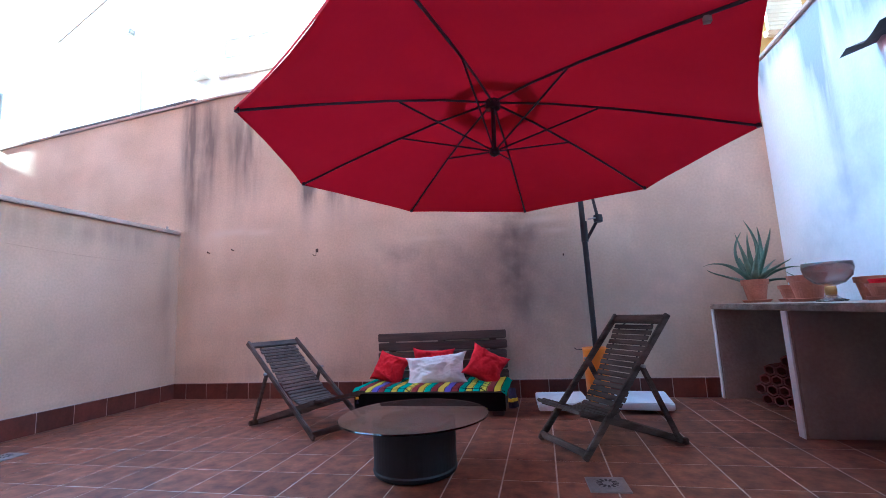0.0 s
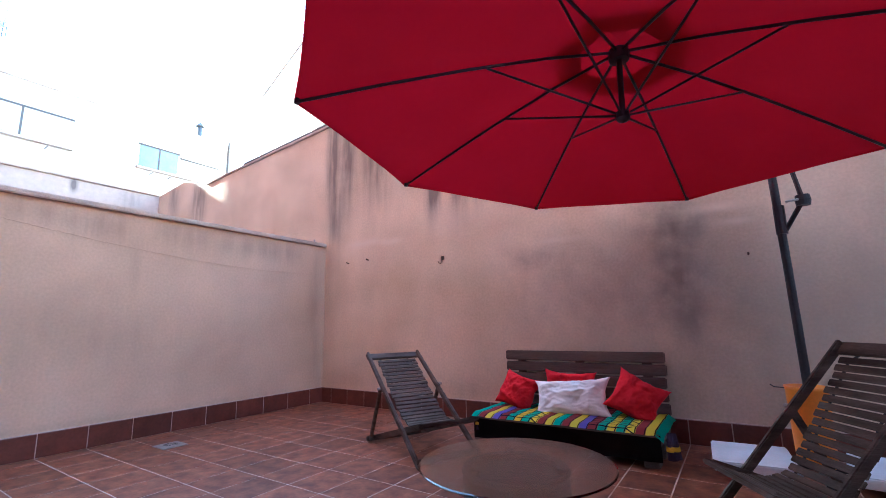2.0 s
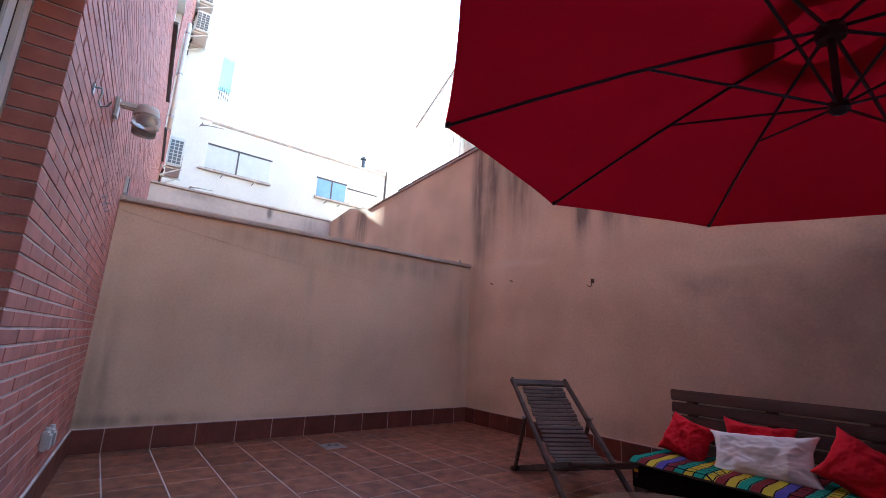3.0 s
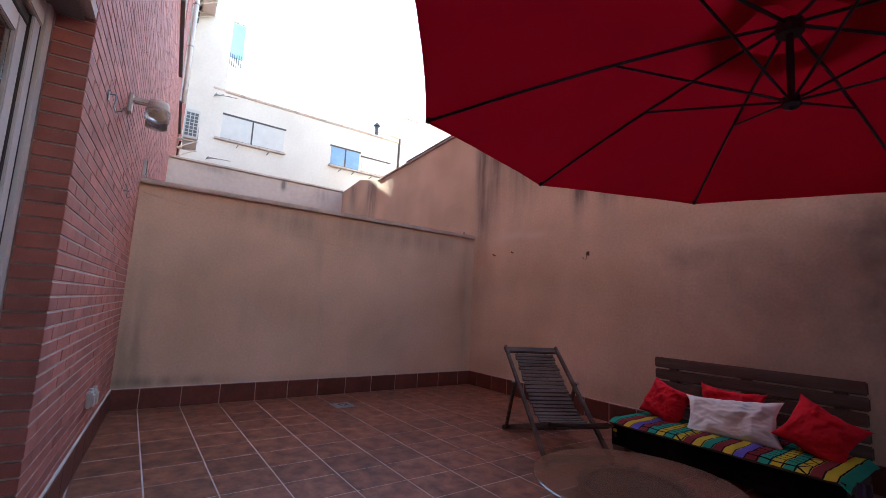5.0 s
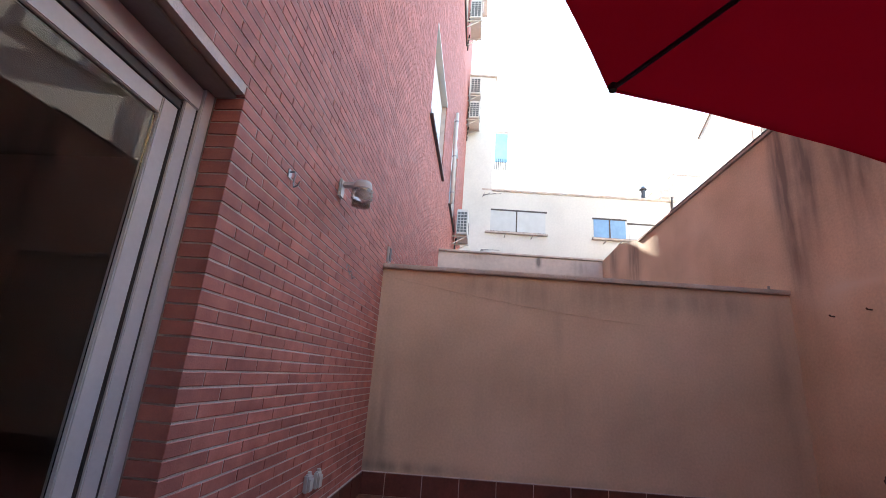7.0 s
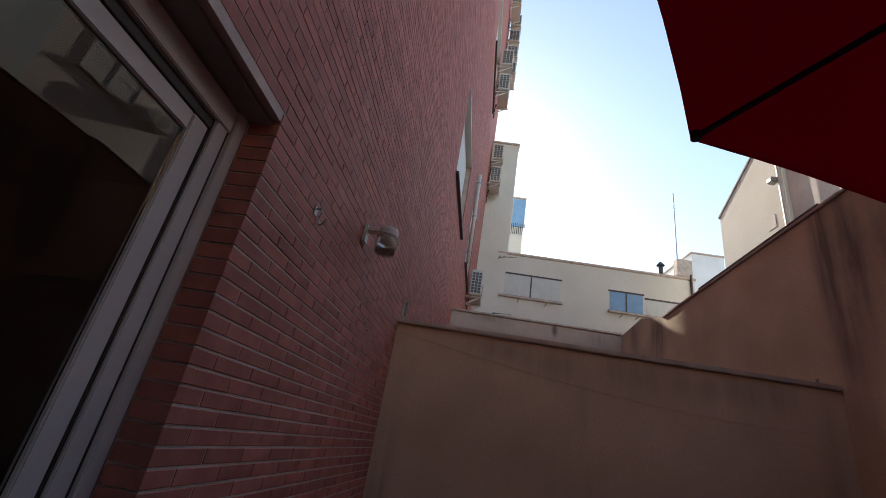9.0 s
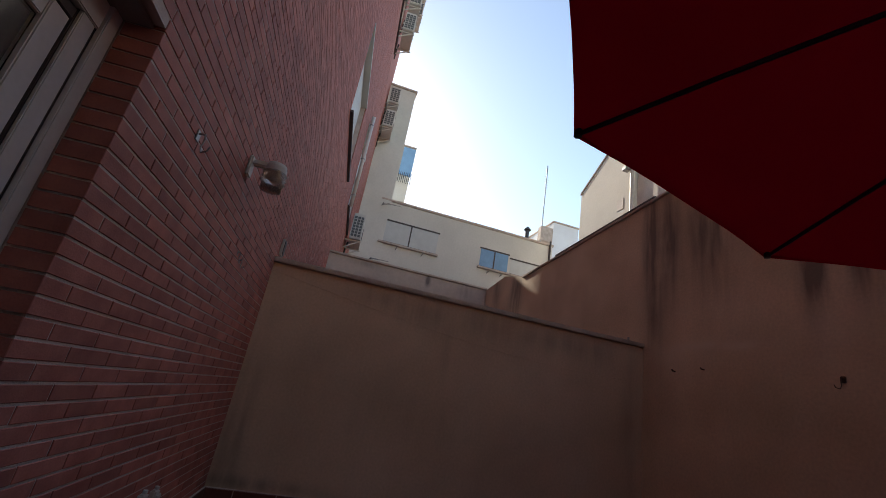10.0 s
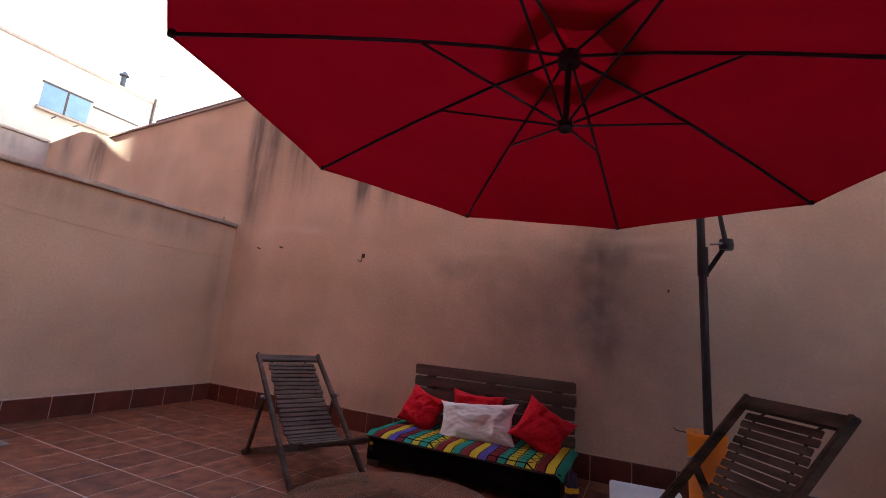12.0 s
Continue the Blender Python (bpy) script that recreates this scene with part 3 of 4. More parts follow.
for z in (6.3, 8.9):
    for k in range(4):
        part("clothes_line", tube([(10.02, 0.0, z + 0.04 * k), (10.5, 0.05 + 0.25 * k, z)], 0.012, 6), STEEL, far)
building("stair_tower", (-14.9, -4.2, 0), (-13.95, -1.8, 15.35), CREAM, "tall plain cream rendered stair tower")
tower = building("glazed_building", (-26.0, -1.7, 0), (-22.0, -0.2, 17.2), CREAM, "tall building with blue glazed balcony")
part("window", box((3.96, 0.7, 14.9), (4.08, 1.54, 17.0)), SKY_PANE, tower, "blue glazing")
for k in range(8):
    part("baluster", tube([(4.3, 0.7 + 0.12 * k, 14.2), (4.3, 0.7 + 0.12 * k, 15.0)], 0.02, 6), DARK_METAL, tower)

gable = holder("gabled_building", pose(0, 6.0, 0), "cream rendered gable house with a dark tiled roof edge", "building")
part("wall", prism([(-11.0, 0), (-7.62, 0), (-7.62, 12.75), (-11.0, 10.7)], 0, 4), CREAM, gable)
part("side_wall", prism([(-7.6, 0), (-2.0, 0), (-2.0, 12.8), (-7.6, 12.75)], 0.12, 4), PALE_RENDER, gable, "whitish weathered render")
part("roof", prism([(-11.06, 10.68), (-7.6, 12.775), (-7.6, 12.86), (-11.06, 10.765)], -0.03, 4.05), ROOF_TILE, gable, "brown tiled verge")
part("wall_patch", box((-8.55, -0.012, 8.9), (-8.2, 0.0, 9.35)), PALE_RENDER, gable)
gw = part("window", box((-4.6, 0.02, 8.32), (-2.75, 0.118, 8.42), 0.01), COPING, gable, "white framed window with a roller box")
part("roller_box", box((-4.55, 0.05, 9.55), (-2.8, 0.118, 9.85), 0.02), SHUTTER, gw)
for lo, hi in (((-4.55, 0.07, 8.422), (-4.45, 0.118, 9.548)), ((-2.9, 0.07, 8.422), (-2.8, 0.118, 9.548)), ((-3.73, 0.07, 8.422), (-3.63, 0.118, 9.548)), ((-4.448, 0.07, 9.0), (-3.732, 0.118, 9.06))):
    part("frame", box(lo, hi), SHUTTER, gw)
for a, b in ((-4.44, -3.74), (-3.62, -2.91)):
    part("pane", box((a, 0.095, 8.424), (b, 0.116, 9.54)), SHUTTER_GREY, gw)
gac = part("outdoor_unit", box((-5.6, -0.25, 8.4), (-4.95, 0.117, 8.95), 0.02), PLASTIC_WHITE, gable, "pale outdoor air conditioner")
part("grille", lathe([(0.0, 0.0), (0.2, 0.0), (0.2, 0.012), (0.0, 0.012)], 20), AC_GRILLE, gac).matrix_local = pose(-5.3, -0.252, 8.67, 90)
part("gutter", tube([(-7.62, -0.1, 5), (-7.62, -0.1, 12.6)], 0.07, 8), PLASTIC_WHITE, gable)
part("vent_pipe", tube([(-10.6, 0.4, 10.8), (-10.6, 0.4, 11.4)], 0.12, 10), DARK_METAL, gable)
part("floodlight", box((-7.9, -0.35, 10.2), (-7.65, -0.1, 10.4), 0.03), STEEL, gable)

roof_house = building("rooftop_house", (-24.0, 9.7, 0), (-20.0, 11.6, 13.8), mat("white render", (0.75, 0.75, 0.76), 0.9, 0.06, 1, 20, 0.1), "small white rooftop house with aerials")
part("hatch", box((3.6, -0.9, 12.2), (4.05, -0.02, 13.2), 0.02), COPING, roof_house)
mast = holder("antenna_mast", pose(-20.0, 8.85, 11.7), "tall thin television antenna mast", "antenna")
part("mast", tube([(0, 0, -2.3), (0, 0, 6.1)], 0.035, 8), STEEL, mast)
for k in range(5):
    part("element", tube([(0, -0.16, 4.4 + 0.2 * k), (0, 0.16, 4.4 + 0.2 * k)], 0.008, 6), STEEL, mast)
chim = holder("chimney_pipe", pose(-18.0, 6.9, 9.0), "dark metal chimney pipe with cowl", "chimney")
part("pipe", tube([(0, 0, -1), (0, 0, 2.6)], 0.12, 12), DARK_METAL, chim)
part("cowl", lathe([(0.2, 2.62), (0.22, 2.66), (0.06, 2.85), (0, 2.86)], 14), DARK_METAL, chim)
building("chimney_block", (-18.6, 6.5, 0), (-17.5, 7.4, 9.2), CREAM, "small cream block carrying a chimney pipe")

ochre = building("ochre_building", (7.2, 1.2, 0), (14.0, 9.0, 9.0), OCHRE, "ochre rendered house behind the white wall")
ochre.matrix_world = pose(7.2, 1.2, 0, 0, 0, 10)
# unseen block added to bounce warm sunlight and close off low sky
building("ochre_house", (9.4, -4.6, 0), (14.0, 1.15, 9.0), OCHRE, "unseen ochre block added to bounce warm light into the patio")
ow = part("window", box((0.38, -0.06, 4.2), (0.92, 0.02, 4.28), 0.01), COPING, ochre, "pale slatted shutter")
for k in range(26):
    part("slat", box((0.42, -0.05, 4.29 + 0.055 * k), (0.88, -0.012, 4.338 + 0.055 * k)), SHUTTER_GREY, ow)
part("downpipe", tube([(1.02, -0.1, 2.5), (1.02, -0.1, 8.8)], 0.06, 10), PLASTIC_WHITE, ochre)


# ---- cantilever parasol ----
def parasol():
    base = Vector((5.0, -0.3, 0.0))
    P = holder("cantilever_parasol", Matrix.Translation(base), "large red octagonal cantilever parasol, open, on a dark pole", "parasol")
    c = Vector((4.29, -1.80, 1.955)) - base
    n = Vector((0.026, 0.008, 1)).normalized()
    u = Vector((0, 1, 0)).cross(n).normalized()
    v = n.cross(u)
    RU, RV, ph, rise = 1.57, 1.72, radians(219.8), 0.42

    reach = (1, 1, 1, 1, 1, 1, 1.05, 1.10)

    def at(k, r, lift=0.0):
        a = ph - k * math.pi / 4
        near, part_way = int(k) % 8, k - int(k)
        r_out = r * (reach[near] * (1 - part_way) + reach[(near + 1) % 8] * part_way)
        return c + r_out * (RU * math.cos(a) * u + RV * math.sin(a) * v) + n * (rise * (1 - r ** 1.25) + lift)

    bm = bmesh.new()
    steps, across = 10, 6
    grid = {}
    for k in range(8):
        for i in range(steps + 1):
            r = 0.13 + 0.87 * i / steps
            for j in range(across + 1):
                s = j / across
                key = (k if j < across else (k + 1) % 8, i, j % across)
                if key in grid:
                    continue
                q = at(k, r) * (1 - s) + at(k + 1, r) * s
                q = q - n * (0.05 * r * 4 * s * (1 - s) * (1 - 0.6 * r)) + (c - q) * 0.016 * r ** 6 * 4 * s * (1 - s)
                grid[key] = bm.verts.new(q)
    for k in range(8):
        for i in range(steps):
            for j in range(across):
                def g(ii, jj):
                    return grid[(k if jj < across else (k + 1) % 8, ii, jj % across)]
                q = list(dict.fromkeys([g(i, j), g(i + 1, j), g(i + 1, j + 1), g(i, j + 1)]))
                bm.faces.new(q)
    canopy = part("canopy", bm, CANOPY, P, "translucent red cloth canopy", smooth=True)
    hem = bmesh.new()
    for k in range(8):
        for j in range(across):
            s, s2 = j / across, (j + 1) / across
            def e(t, z):
                q = at(k, 1) * (1 - t) + at(k + 1, 1) * t
                return q + (c - q) * 0.016 * 4 * t * (1 - t) - n * z
            hem.faces.new([hem.verts.new(p) for p in (e(s, -0.001), e(s2, -0.001), e(s2, 0.016), e(s, 0.016))])
    part("hem", hem, CANOPY, canopy)
    vent = bmesh.new()
    top = vent.verts.new(c + n * (rise + 0.06))
    ring = [vent.verts.new(at(k, 0.225, 0.03)) for k in range(8)]
    for k in range(8):
        vent.faces.new((top, ring[k], ring[(k + 1) % 8]))
    part("vent", vent, CANOPY, canopy)
    top_hub = c + n * (rise - 0.03)
    runner = c + n * 0.045
    part("hub", lathe([(0, -0.03), (0.05, -0.03), (0.055, 0.0), (0.05, 0.03), (0, 0.03)], 16, at=top_hub), DARK_METAL, P)
    part("runner", lathe([(0, -0.035), (0.026, -0.025), (0.036, -0.01), (0.032, 0.025), (0, 0.035)], 16, at=runner), DARK_METAL, P)
    part("mast", tube([runner, top_hub], 0.015, 12), DARK_METAL, P)
    for k in range(8):
        rib = part("rib", tube([at(k, r, -0.016) for r in (0.03, 0.25, 0.5, 0.75, 0.985)], 0.008, 8), DARK_METAL, P)
        part("strut", tube([runner + (at(k, 0.42) - runner).normalized() * 0.04, at(k, 0.44, -0.025)], 0.0062, 8), DARK_METAL, rib)
        part("end_cap", lathe([(0, -0.012), (0.014, -0.012), (0.014, 0.012), (0, 0.012)], 8, at=at(k, 0.992, -0.012)), DARK_METAL, rib)
    lean = Vector((-0.02, 0, 0))
    pole_top = Vector((-0.03, -0.02, 2.62))
    part("pole", tube([(0, 0, 0.05), lean * 0.5 + Vector((0, 0, 1.3)), pole_top], 0.026, 14), DARK_METAL, P)
    sleeve = Vector((-0.01, 0, 1.53))
    part("sleeve", tube([sleeve, sleeve + Vector((0, 0, 0.2))], 0.034, 14), DARK_METAL, P)
    crank_at = Vector((0.12, -0.07, 1.735))
    crank = part("crank_box", lathe([(0, -0.035), (0.04, -0.035), (0.045, 0), (0.04, 0.035), (0, 0.035)], 16, at=crank_at), DARK_METAL, P)
    part("crank_handle", tube([crank_at + Vector((-0.03, -0.05, 0)), crank_at + Vector((-0.1, -0.07, -0.01))], 0.008, 8), STEEL, crank)
    part("lower_link", tube([sleeve + Vector((0.02, 0, 0.02)), crank_at], 0.016, 8), DARK_METAL, P)
    part("upper_link", tube([crank_at, Vector((0.02, -0.1, 2.35)), pole_top * 0.6 + (c + n * (rise + 0.28)) * 0.4], 0.016, 8), DARK_METAL, P)
    part("arm", tube([pole_top, (pole_top + c + n * 0.5) / 2 + Vector((0, 0, 0.28)), c + n * (rise + 0.27)], 0.024, 12), DARK_METAL, P)
    part("hanger", tube([c + n * (rise + 0.29), c + n * (rise + 0.09)], 0.018, 10), DARK_METAL, P)
    part("tag", box(at(6, 0.88, -0.04) - Vector((0.013, 0.01, 0.012)), at(6, 0.88, -0.04) + Vector((0.013, 0.01, 0.014))), PLASTIC_WHITE, canopy)
    part("cross_foot", beam((-0.42, 0, 0.02), (0.42, 0, 0.02), 0.05, 0.03), DARK_METAL, P)
    part("cross_foot", beam((0, -0.4, 0.0205), (0, 0.25, 0.0205), 0.05, 0.03, (1, 0, 0)), DARK_METAL, P)


parasol()

tubeo = holder("orange_tube", pose(4.985, -0.32, 0.04), "orange plastic tube pot around the parasol pole", "pot")
part("body", lathe([(0.098, 0), (0.103, 0.005), (0.113, 0.45), (0.118, 0.46), (0.118, 0.48), (0.108, 0.48), (0.093, 0.03)], 28), ORANGE, tubeo, smooth=True)
part("wire", tube([(-0.115, -0.02, 0.465), (-0.17, -0.03, 0.47), (-0.19, -0.03, 0.485)], 0.004, 6), DARK_METAL, tubeo)
for x, y, a in ((4.64, -0.47, 4), (5.33, -0.45, -6)):
    s = part("weight_slab", box((-0.22, -0.27, 0.0), (0.22, 0.27, 0.06), 0.008), WHITE_SLAB)
    s.matrix_world = pose(x, y, 0.037, 0, 0, a)
    tagged(s, "pale grey parasol weight slab lying on the parasol foot", "slab", "parasol weights")


# ---- pallet bench with throw and cushions ----
def bench():
    b = holder("pallet_bench", pose(2.74, -0.06, 0.02), "dark stained pallet bench with slatted back against the wall", "bench")
    L = 1.41
    for k in range(5):
        z = 0.24 + 0.1 * k
        part("back_slat", beam((0.0 + 0.004 * (k % 2), -0.03, z), (L - 0.005 * (k % 3), -0.03, z + 0.002), 0.022, 0.087, (0, 1, 0), 0.008), PALLET, b)
    for x in (0.15, L / 2, L - 0.15):
        part("back_post", beam((x, 0.01, -0.02), (x, 0.01, 0.68), 0.045, 0.07, (0, 1, 0)), PALLET, b)
    for k in range(6):
        y = -0.1 - 0.118 * k
        part("seat_slat", beam((0.0, y, 0.19), (L, y, 0.19), 0.1, 0.022, (0, 1, 0)), PALLET, b)
    for x in (0.06, L / 2, L - 0.06):
        part("bearer", beam((x, -0.06, 0.13), (x, -0.72, 0.13), 0.09, 0.095, (1, 0, 0)), PALLET, b)
        for y in (-0.12, -0.4, -0.66):
            part("block", box((x - 0.05, y - 0.05, -0.02), (x + 0.05, y + 0.05, 0.082), 0.006), PALLET, b)


bench()


def throw():
    t = new("throw")
    t.matrix_world = pose(2.75, -0.82, 0.229)
    tagged(t, "striped woven throw in teal, yellow, maroon and violet over the bench", "throw")
    bm = bmesh.new()
    nx, ny = 92, 24
    W, D = 1.43, 0.67
    grid = []
    for j in range(ny + 1):
        row = []
        for i in range(nx + 1):
            x, y = W * i / nx, D * j / ny
            z = 0.012 + 0.006 * noise.noise((x * 7, y * 7, 3)) + 0.004 * noise.noise((x * 17, y * 15, 9))
            yy = y
            if y < 0.07:
                z -= (0.07 - y) * 0.35
                yy = 0.07 - (0.07 - y) * 0.9
            if x > W - 0.05:
                z -= (x - W + 0.05) * 0.8
            row.append(bm.verts.new((x + 0.01 * noise.noise((y * 5, 1, 1)), yy + 0.012 * noise.noise((x * 4, 5, 2)), z)))
        grid.append(row)
    for j in range(ny):
        for i in range(nx):
            bm.faces.new((grid[j][i], grid[j][i + 1], grid[j + 1][i + 1], grid[j + 1][i]))
    bmesh.ops.solidify(bm, geom=bm.faces[:], thickness=0.004)
    part("cloth", bm, THROW, t, smooth=True)
    # black sheet in place of the shade under the bench; cloth only at left
    flap = bmesh.new()
    cols = []
    for i in range(61):
        x = 0.01 + 1.40 * i / 60
        cols.append([flap.verts.new((x, 0.03 + 0.010 * math.sin(i * 0.55) * t + 0.008 * noise.noise((x * 6, t * 3, 4)) * t * 2, -0.012 - 0.17 * t)) for t in (0, 0.3, 0.65, 1.0)])
    for i in range(60):
        for k in range(3):
            flap.faces.new((cols[i][k], cols[i + 1][k], cols[i + 1][k + 1], cols[i][k + 1]))
    bmesh.ops.solidify(flap, geom=flap.faces[:], thickness=0.003)
    part("flap", flap, BLACK_CLOTH_GAP, t, "black sheet below the throw: cloth at left, gap shade beyond", smooth=True)
    for x, h in ((0.03, 0.12), (1.46, 0.16), (1.48, 0.15)):
        k = part("tassel", tube([(x, 0.08, 0.0), (x + 0.005, 0.06, -h * 0.5), (x + 0.01, 0.06, -h)], 0.018, 8, r2=0.034), THREAD, t, "dark tassel with yellow binding")
        part("binding", lathe([(0.026, -h * 0.5), (0.031, -h * 0.5), (0.033, -h * 0.68), (0.028, -h * 0.68)], 10, at=(x + 0.005, 0.06, 0)), YELLOW_THREAD, k)


throw()


def cushion(name, m, w, h, thick, material, label, seed):
    bm = bmesh.new()
    n = 46
    rows = {}
    for side in (1, -1):
        for j in range(n + 1):
            for i in range(n + 1):
                a, b = 2 * i / n - 1, 2 * j / n - 1
                edge = i in (0, n) or j in (0, n)
                if edge and side < 0:
                    rows[(-1, i, j)] = rows[(1, i, j)]
                    continue
                puff = (max(0, 1 - a * a) * max(0, 1 - b * b)) ** 0.42
                pin = 1 - 0.17 * (1 - a * a) * abs(b) ** 2, 1 - 0.17 * (1 - b * b) * abs(a) ** 2
                x, y = w / 2 * a * pin[1], h / 2 * b * pin[0]
                z = side * thick / 2 * puff
                f = noise.noise((a * 2.2 + seed, b * 2.2, side)) * 0.020 + noise.noise((a * 5 + seed, b * 3, side * 2)) * 0.009 + noise.noise((a * 11 + seed, b * 7, side)) * 0.007
                run = a * math.cos(seed) + b * math.sin(seed)
                fold = 0.005 * math.sin(9 * run + 4 * noise.noise((a * 1.5, b * 1.5, seed))) + 0.006 * (1 - abs(math.sin(7 * (b * math.cos(seed) - a * math.sin(seed)) + 5 * noise.noise((a * 1.2, b * 1.2, seed + 7))))) ** 3
                rows[(side, i, j)] = bm.verts.new((x + f * 0.4, y + f * 0.4, z + side * (f + fold) * min(1, puff * 1.6)))
    for side in (1, -1):
        for j in range(n):
            for i in range(n):
                q = [rows[(side, i, j)], rows[(side, i + 1, j)], rows[(side, i + 1, j + 1)], rows[(side, i, j + 1)]]
                bm.faces.new(q if side > 0 else q[::-1])
    ob = part(name, bm, material, smooth=True)
    ob.matrix_world = m
    return tagged(ob, label, "cushion", "cushions on the bench")


cushion("cushion", pose(2.96, -0.34, 0.365, 64, 14, -12), 0.36, 0.32, 0.20, RED_CLOTH, "crumpled red cotton cushion leaning on the bench back", 1.0)
cushion("cushion", pose(3.38, -0.20, 0.375, 74, 2, 3), 0.46, 0.35, 0.13, RED_CLOTH, "red cotton cushion tucked behind the white pillow", 2.3)
cushion("pillow", pose(3.46, -0.40, 0.345, 66, -5, 2), 0.65, 0.33, 0.17, WHITE_CLOTH, "oblong white cotton pillow lying against the bench back", 3.1)
cushion("cushion", pose(3.95, -0.35, 0.375, 62, 28, 6), 0.39, 0.35, 0.17, RED_CLOTH, "red cotton cushion standing on its corner", 4.6)


# ---- deck chairs ----
def deck_chair(m, label, top, rear, prop_at, front):
    c = holder("deck_chair", m, label, "chair", "slatted deck chairs")
    hw = 0.245
    top, foot = Vector((top[0], 0, top[1])), Vector((front, 0, 0.015))
    rear, lip = Vector((rear, 0, 0.03)), Vector((front - 0.02, 0, 0.275))
    prop = top.lerp(foot, prop_at)
    for s in (-1, 1):
        o = Vector((0, s * hw, 0))
        part("back_rail", beam(top + o, foot + o, 0.024, 0.045), OLD_WOOD, c)
        o2 = Vector((0, s * (hw - 0.032), 0))
        part("seat_rail", beam(rear + o2, lip + o2, 0.022, 0.042), OLD_WOOD, c)
        o3 = Vector((0, s * (hw + 0.026), 0))
        part("prop_leg", beam(rear + o3 + Vector((0.03, 0, -0.005)), prop + o3, 0.022, 0.038), OLD_WOOD, c)
        part("pivot_bolt", lathe([(0, -0.012), (0.011, -0.012), (0.011, 0.012), (0, 0.012)], 10, at=(0, 0, 0)), STEEL, c).matrix_local = Matrix.Translation(prop + Vector((0, s * (hw + 0.04), 0))) @ pose(0, 0, 0, 90)
    y = Vector((0, hw + 0.012, 0))
    part("top_bar", beam(top - y + Vector((0.012, 0, -0.03)), top + y + Vector((0.012, 0, -0.03)), 0.075, 0.022, (top - foot)), OLD_WOOD, c)
    part("foot_bar", beam(foot - y + Vector((-0.02, 0, 0.03)), foot + y + Vector((-0.02, 0, 0.03)), 0.045, 0.022, (0, 0, 1)), OLD_WOOD, c)
    y3 = Vector((0, hw + 0.05, 0))
    part("rear_bar", beam(rear - y3, rear + y3, 0.04, 0.035, (0, 0, 1)), OLD_WOOD, c)
    part("front_bar", beam(lip - y * 0.95, lip + y * 0.95, 0.05, 0.024, (1, 0, 0.3)), OLD_WOOD, c)
    # the hanging seat of slats
    a0 = top.lerp(foot, 0.10)
    low = Vector((0.06, 0, 0.235))
    pts = [a0, a0.lerp(low, 0.27) - Vector((0, 0, 0.012)), a0.lerp(low, 0.55) - Vector((0, 0, 0.03)), a0.lerp(low, 0.8) - Vector((0, 0, 0.032)), low, Vector((0.2, 0, 0.228)), Vector((front - 0.05, 0, 0.268))]
    path = []
    for i in range(len(pts) - 1):
        p0, p1, p2, p3 = pts[max(i - 1, 0)], pts[i], pts[i + 1], pts[min(i + 2, len(pts) - 1)]
        for k in range(12):
            t = k / 12
            path.append(0.5 * (2 * p1 + (p2 - p0) * t + (2 * p0 - 5 * p1 + 4 * p2 - p3) * t * t + (3 * p1 - p0 - 3 * p2 + p3) * t ** 3))
    path.append(pts[-1])
    dist, marks = 0.0, []
    gap = 0.041
    for a, b in zip(path, path[1:]):
        seg = (b - a).length
        while dist <= seg:
            marks.append((a.lerp(b, dist / seg), (b - a).normalized()))
            dist += gap
        dist -= seg
    for k, (p, d) in enumerate(marks):
        w = 0.183 + 0.006 * math.sin(k * 2.1)
        part("slat", beam(p - Vector((0, w, 0)), p + Vector((0, w, 0)), 0.033, 0.011, d, 0.003), OLD_WOOD, c)
    for s in (-1, 1):
        part("strap", tube([q + Vector((0, s * 0.135, 0)) - Vector((0, 0, 0.009)) for q in ([top + Vector((0.02, 0, -0.05))] + path[::5])], 0.006, 6), BLACK, c)
    return c


deck_chair(pose(2.538, -1.177, 0, 0, 0, -27), "weathered slatted wooden deck chair beside the bench", (-0.640, 0.718), -0.50, 0.37, 0.403)
deck_chair(pose(4.90, -1.483, 0, 0, 0, 212), "weathered slatted wooden deck chair in front of the parasol foot", (-0.376, 0.831), -0.37, 0.38, 0.38)


# ---- glass table ----
tb = holder("round_table", pose(3.73, -2.09, 0), "low round smoked glass table on a black drum", "table")
part("drum", lathe([(0, 0.004), (0.235, 0.004), (0.245, 0.012), (0.25, 0.03), (0.245, 0.04), (0.245, 0.27), (0.25, 0.285), (0.24, 0.30), (0.2, 0.297), (0.195, 0.28), (0.0, 0.28)], 56), BLACK, tb)
part("glass_top", lathe([(0, 0.312), (0.445, 0.312), (0.45, 0.315), (0.45, 0.319), (0.445, 0.322), (0, 0.322)], 80), SMOKED, tb, "smoked glass disc")
for k in range(3):
    part("pad", lathe([(0, 0.297), (0.018, 0.297), (0.018, 0.312), (0, 0.312)], 12, at=(0.22 * math.cos(2.1 * k), 0.22 * math.sin(2.1 * k), 0)), DARK_METAL, tb)


# ---- floor drains ----
def drain(x, y, a):
    d = holder("floor_drain", pose(x, y, 0.0, 0, 0, a), "square metal floor drain with a round slotted grate", "drain", "floor drains", )
    part("plate", box((-0.1, -0.1, -0.003), (0.1, 0.1, 0.006), 0.003), STEEL, d)
    part("grate", lathe([(0, 0.0065), (0.066, 0.0065), (0.07, 0.0085), (0.066, 0.0105), (0.0, 0.0105)], 32), STEEL, d)
    for k in range(12):
        s = part("slot", box((0.026, -0.006, 0.0108), (0.056, 0.006, 0.0116)), BLACK, d)
        s.matrix_local = pose(0, 0, 0, 0, 0, 30 * k)


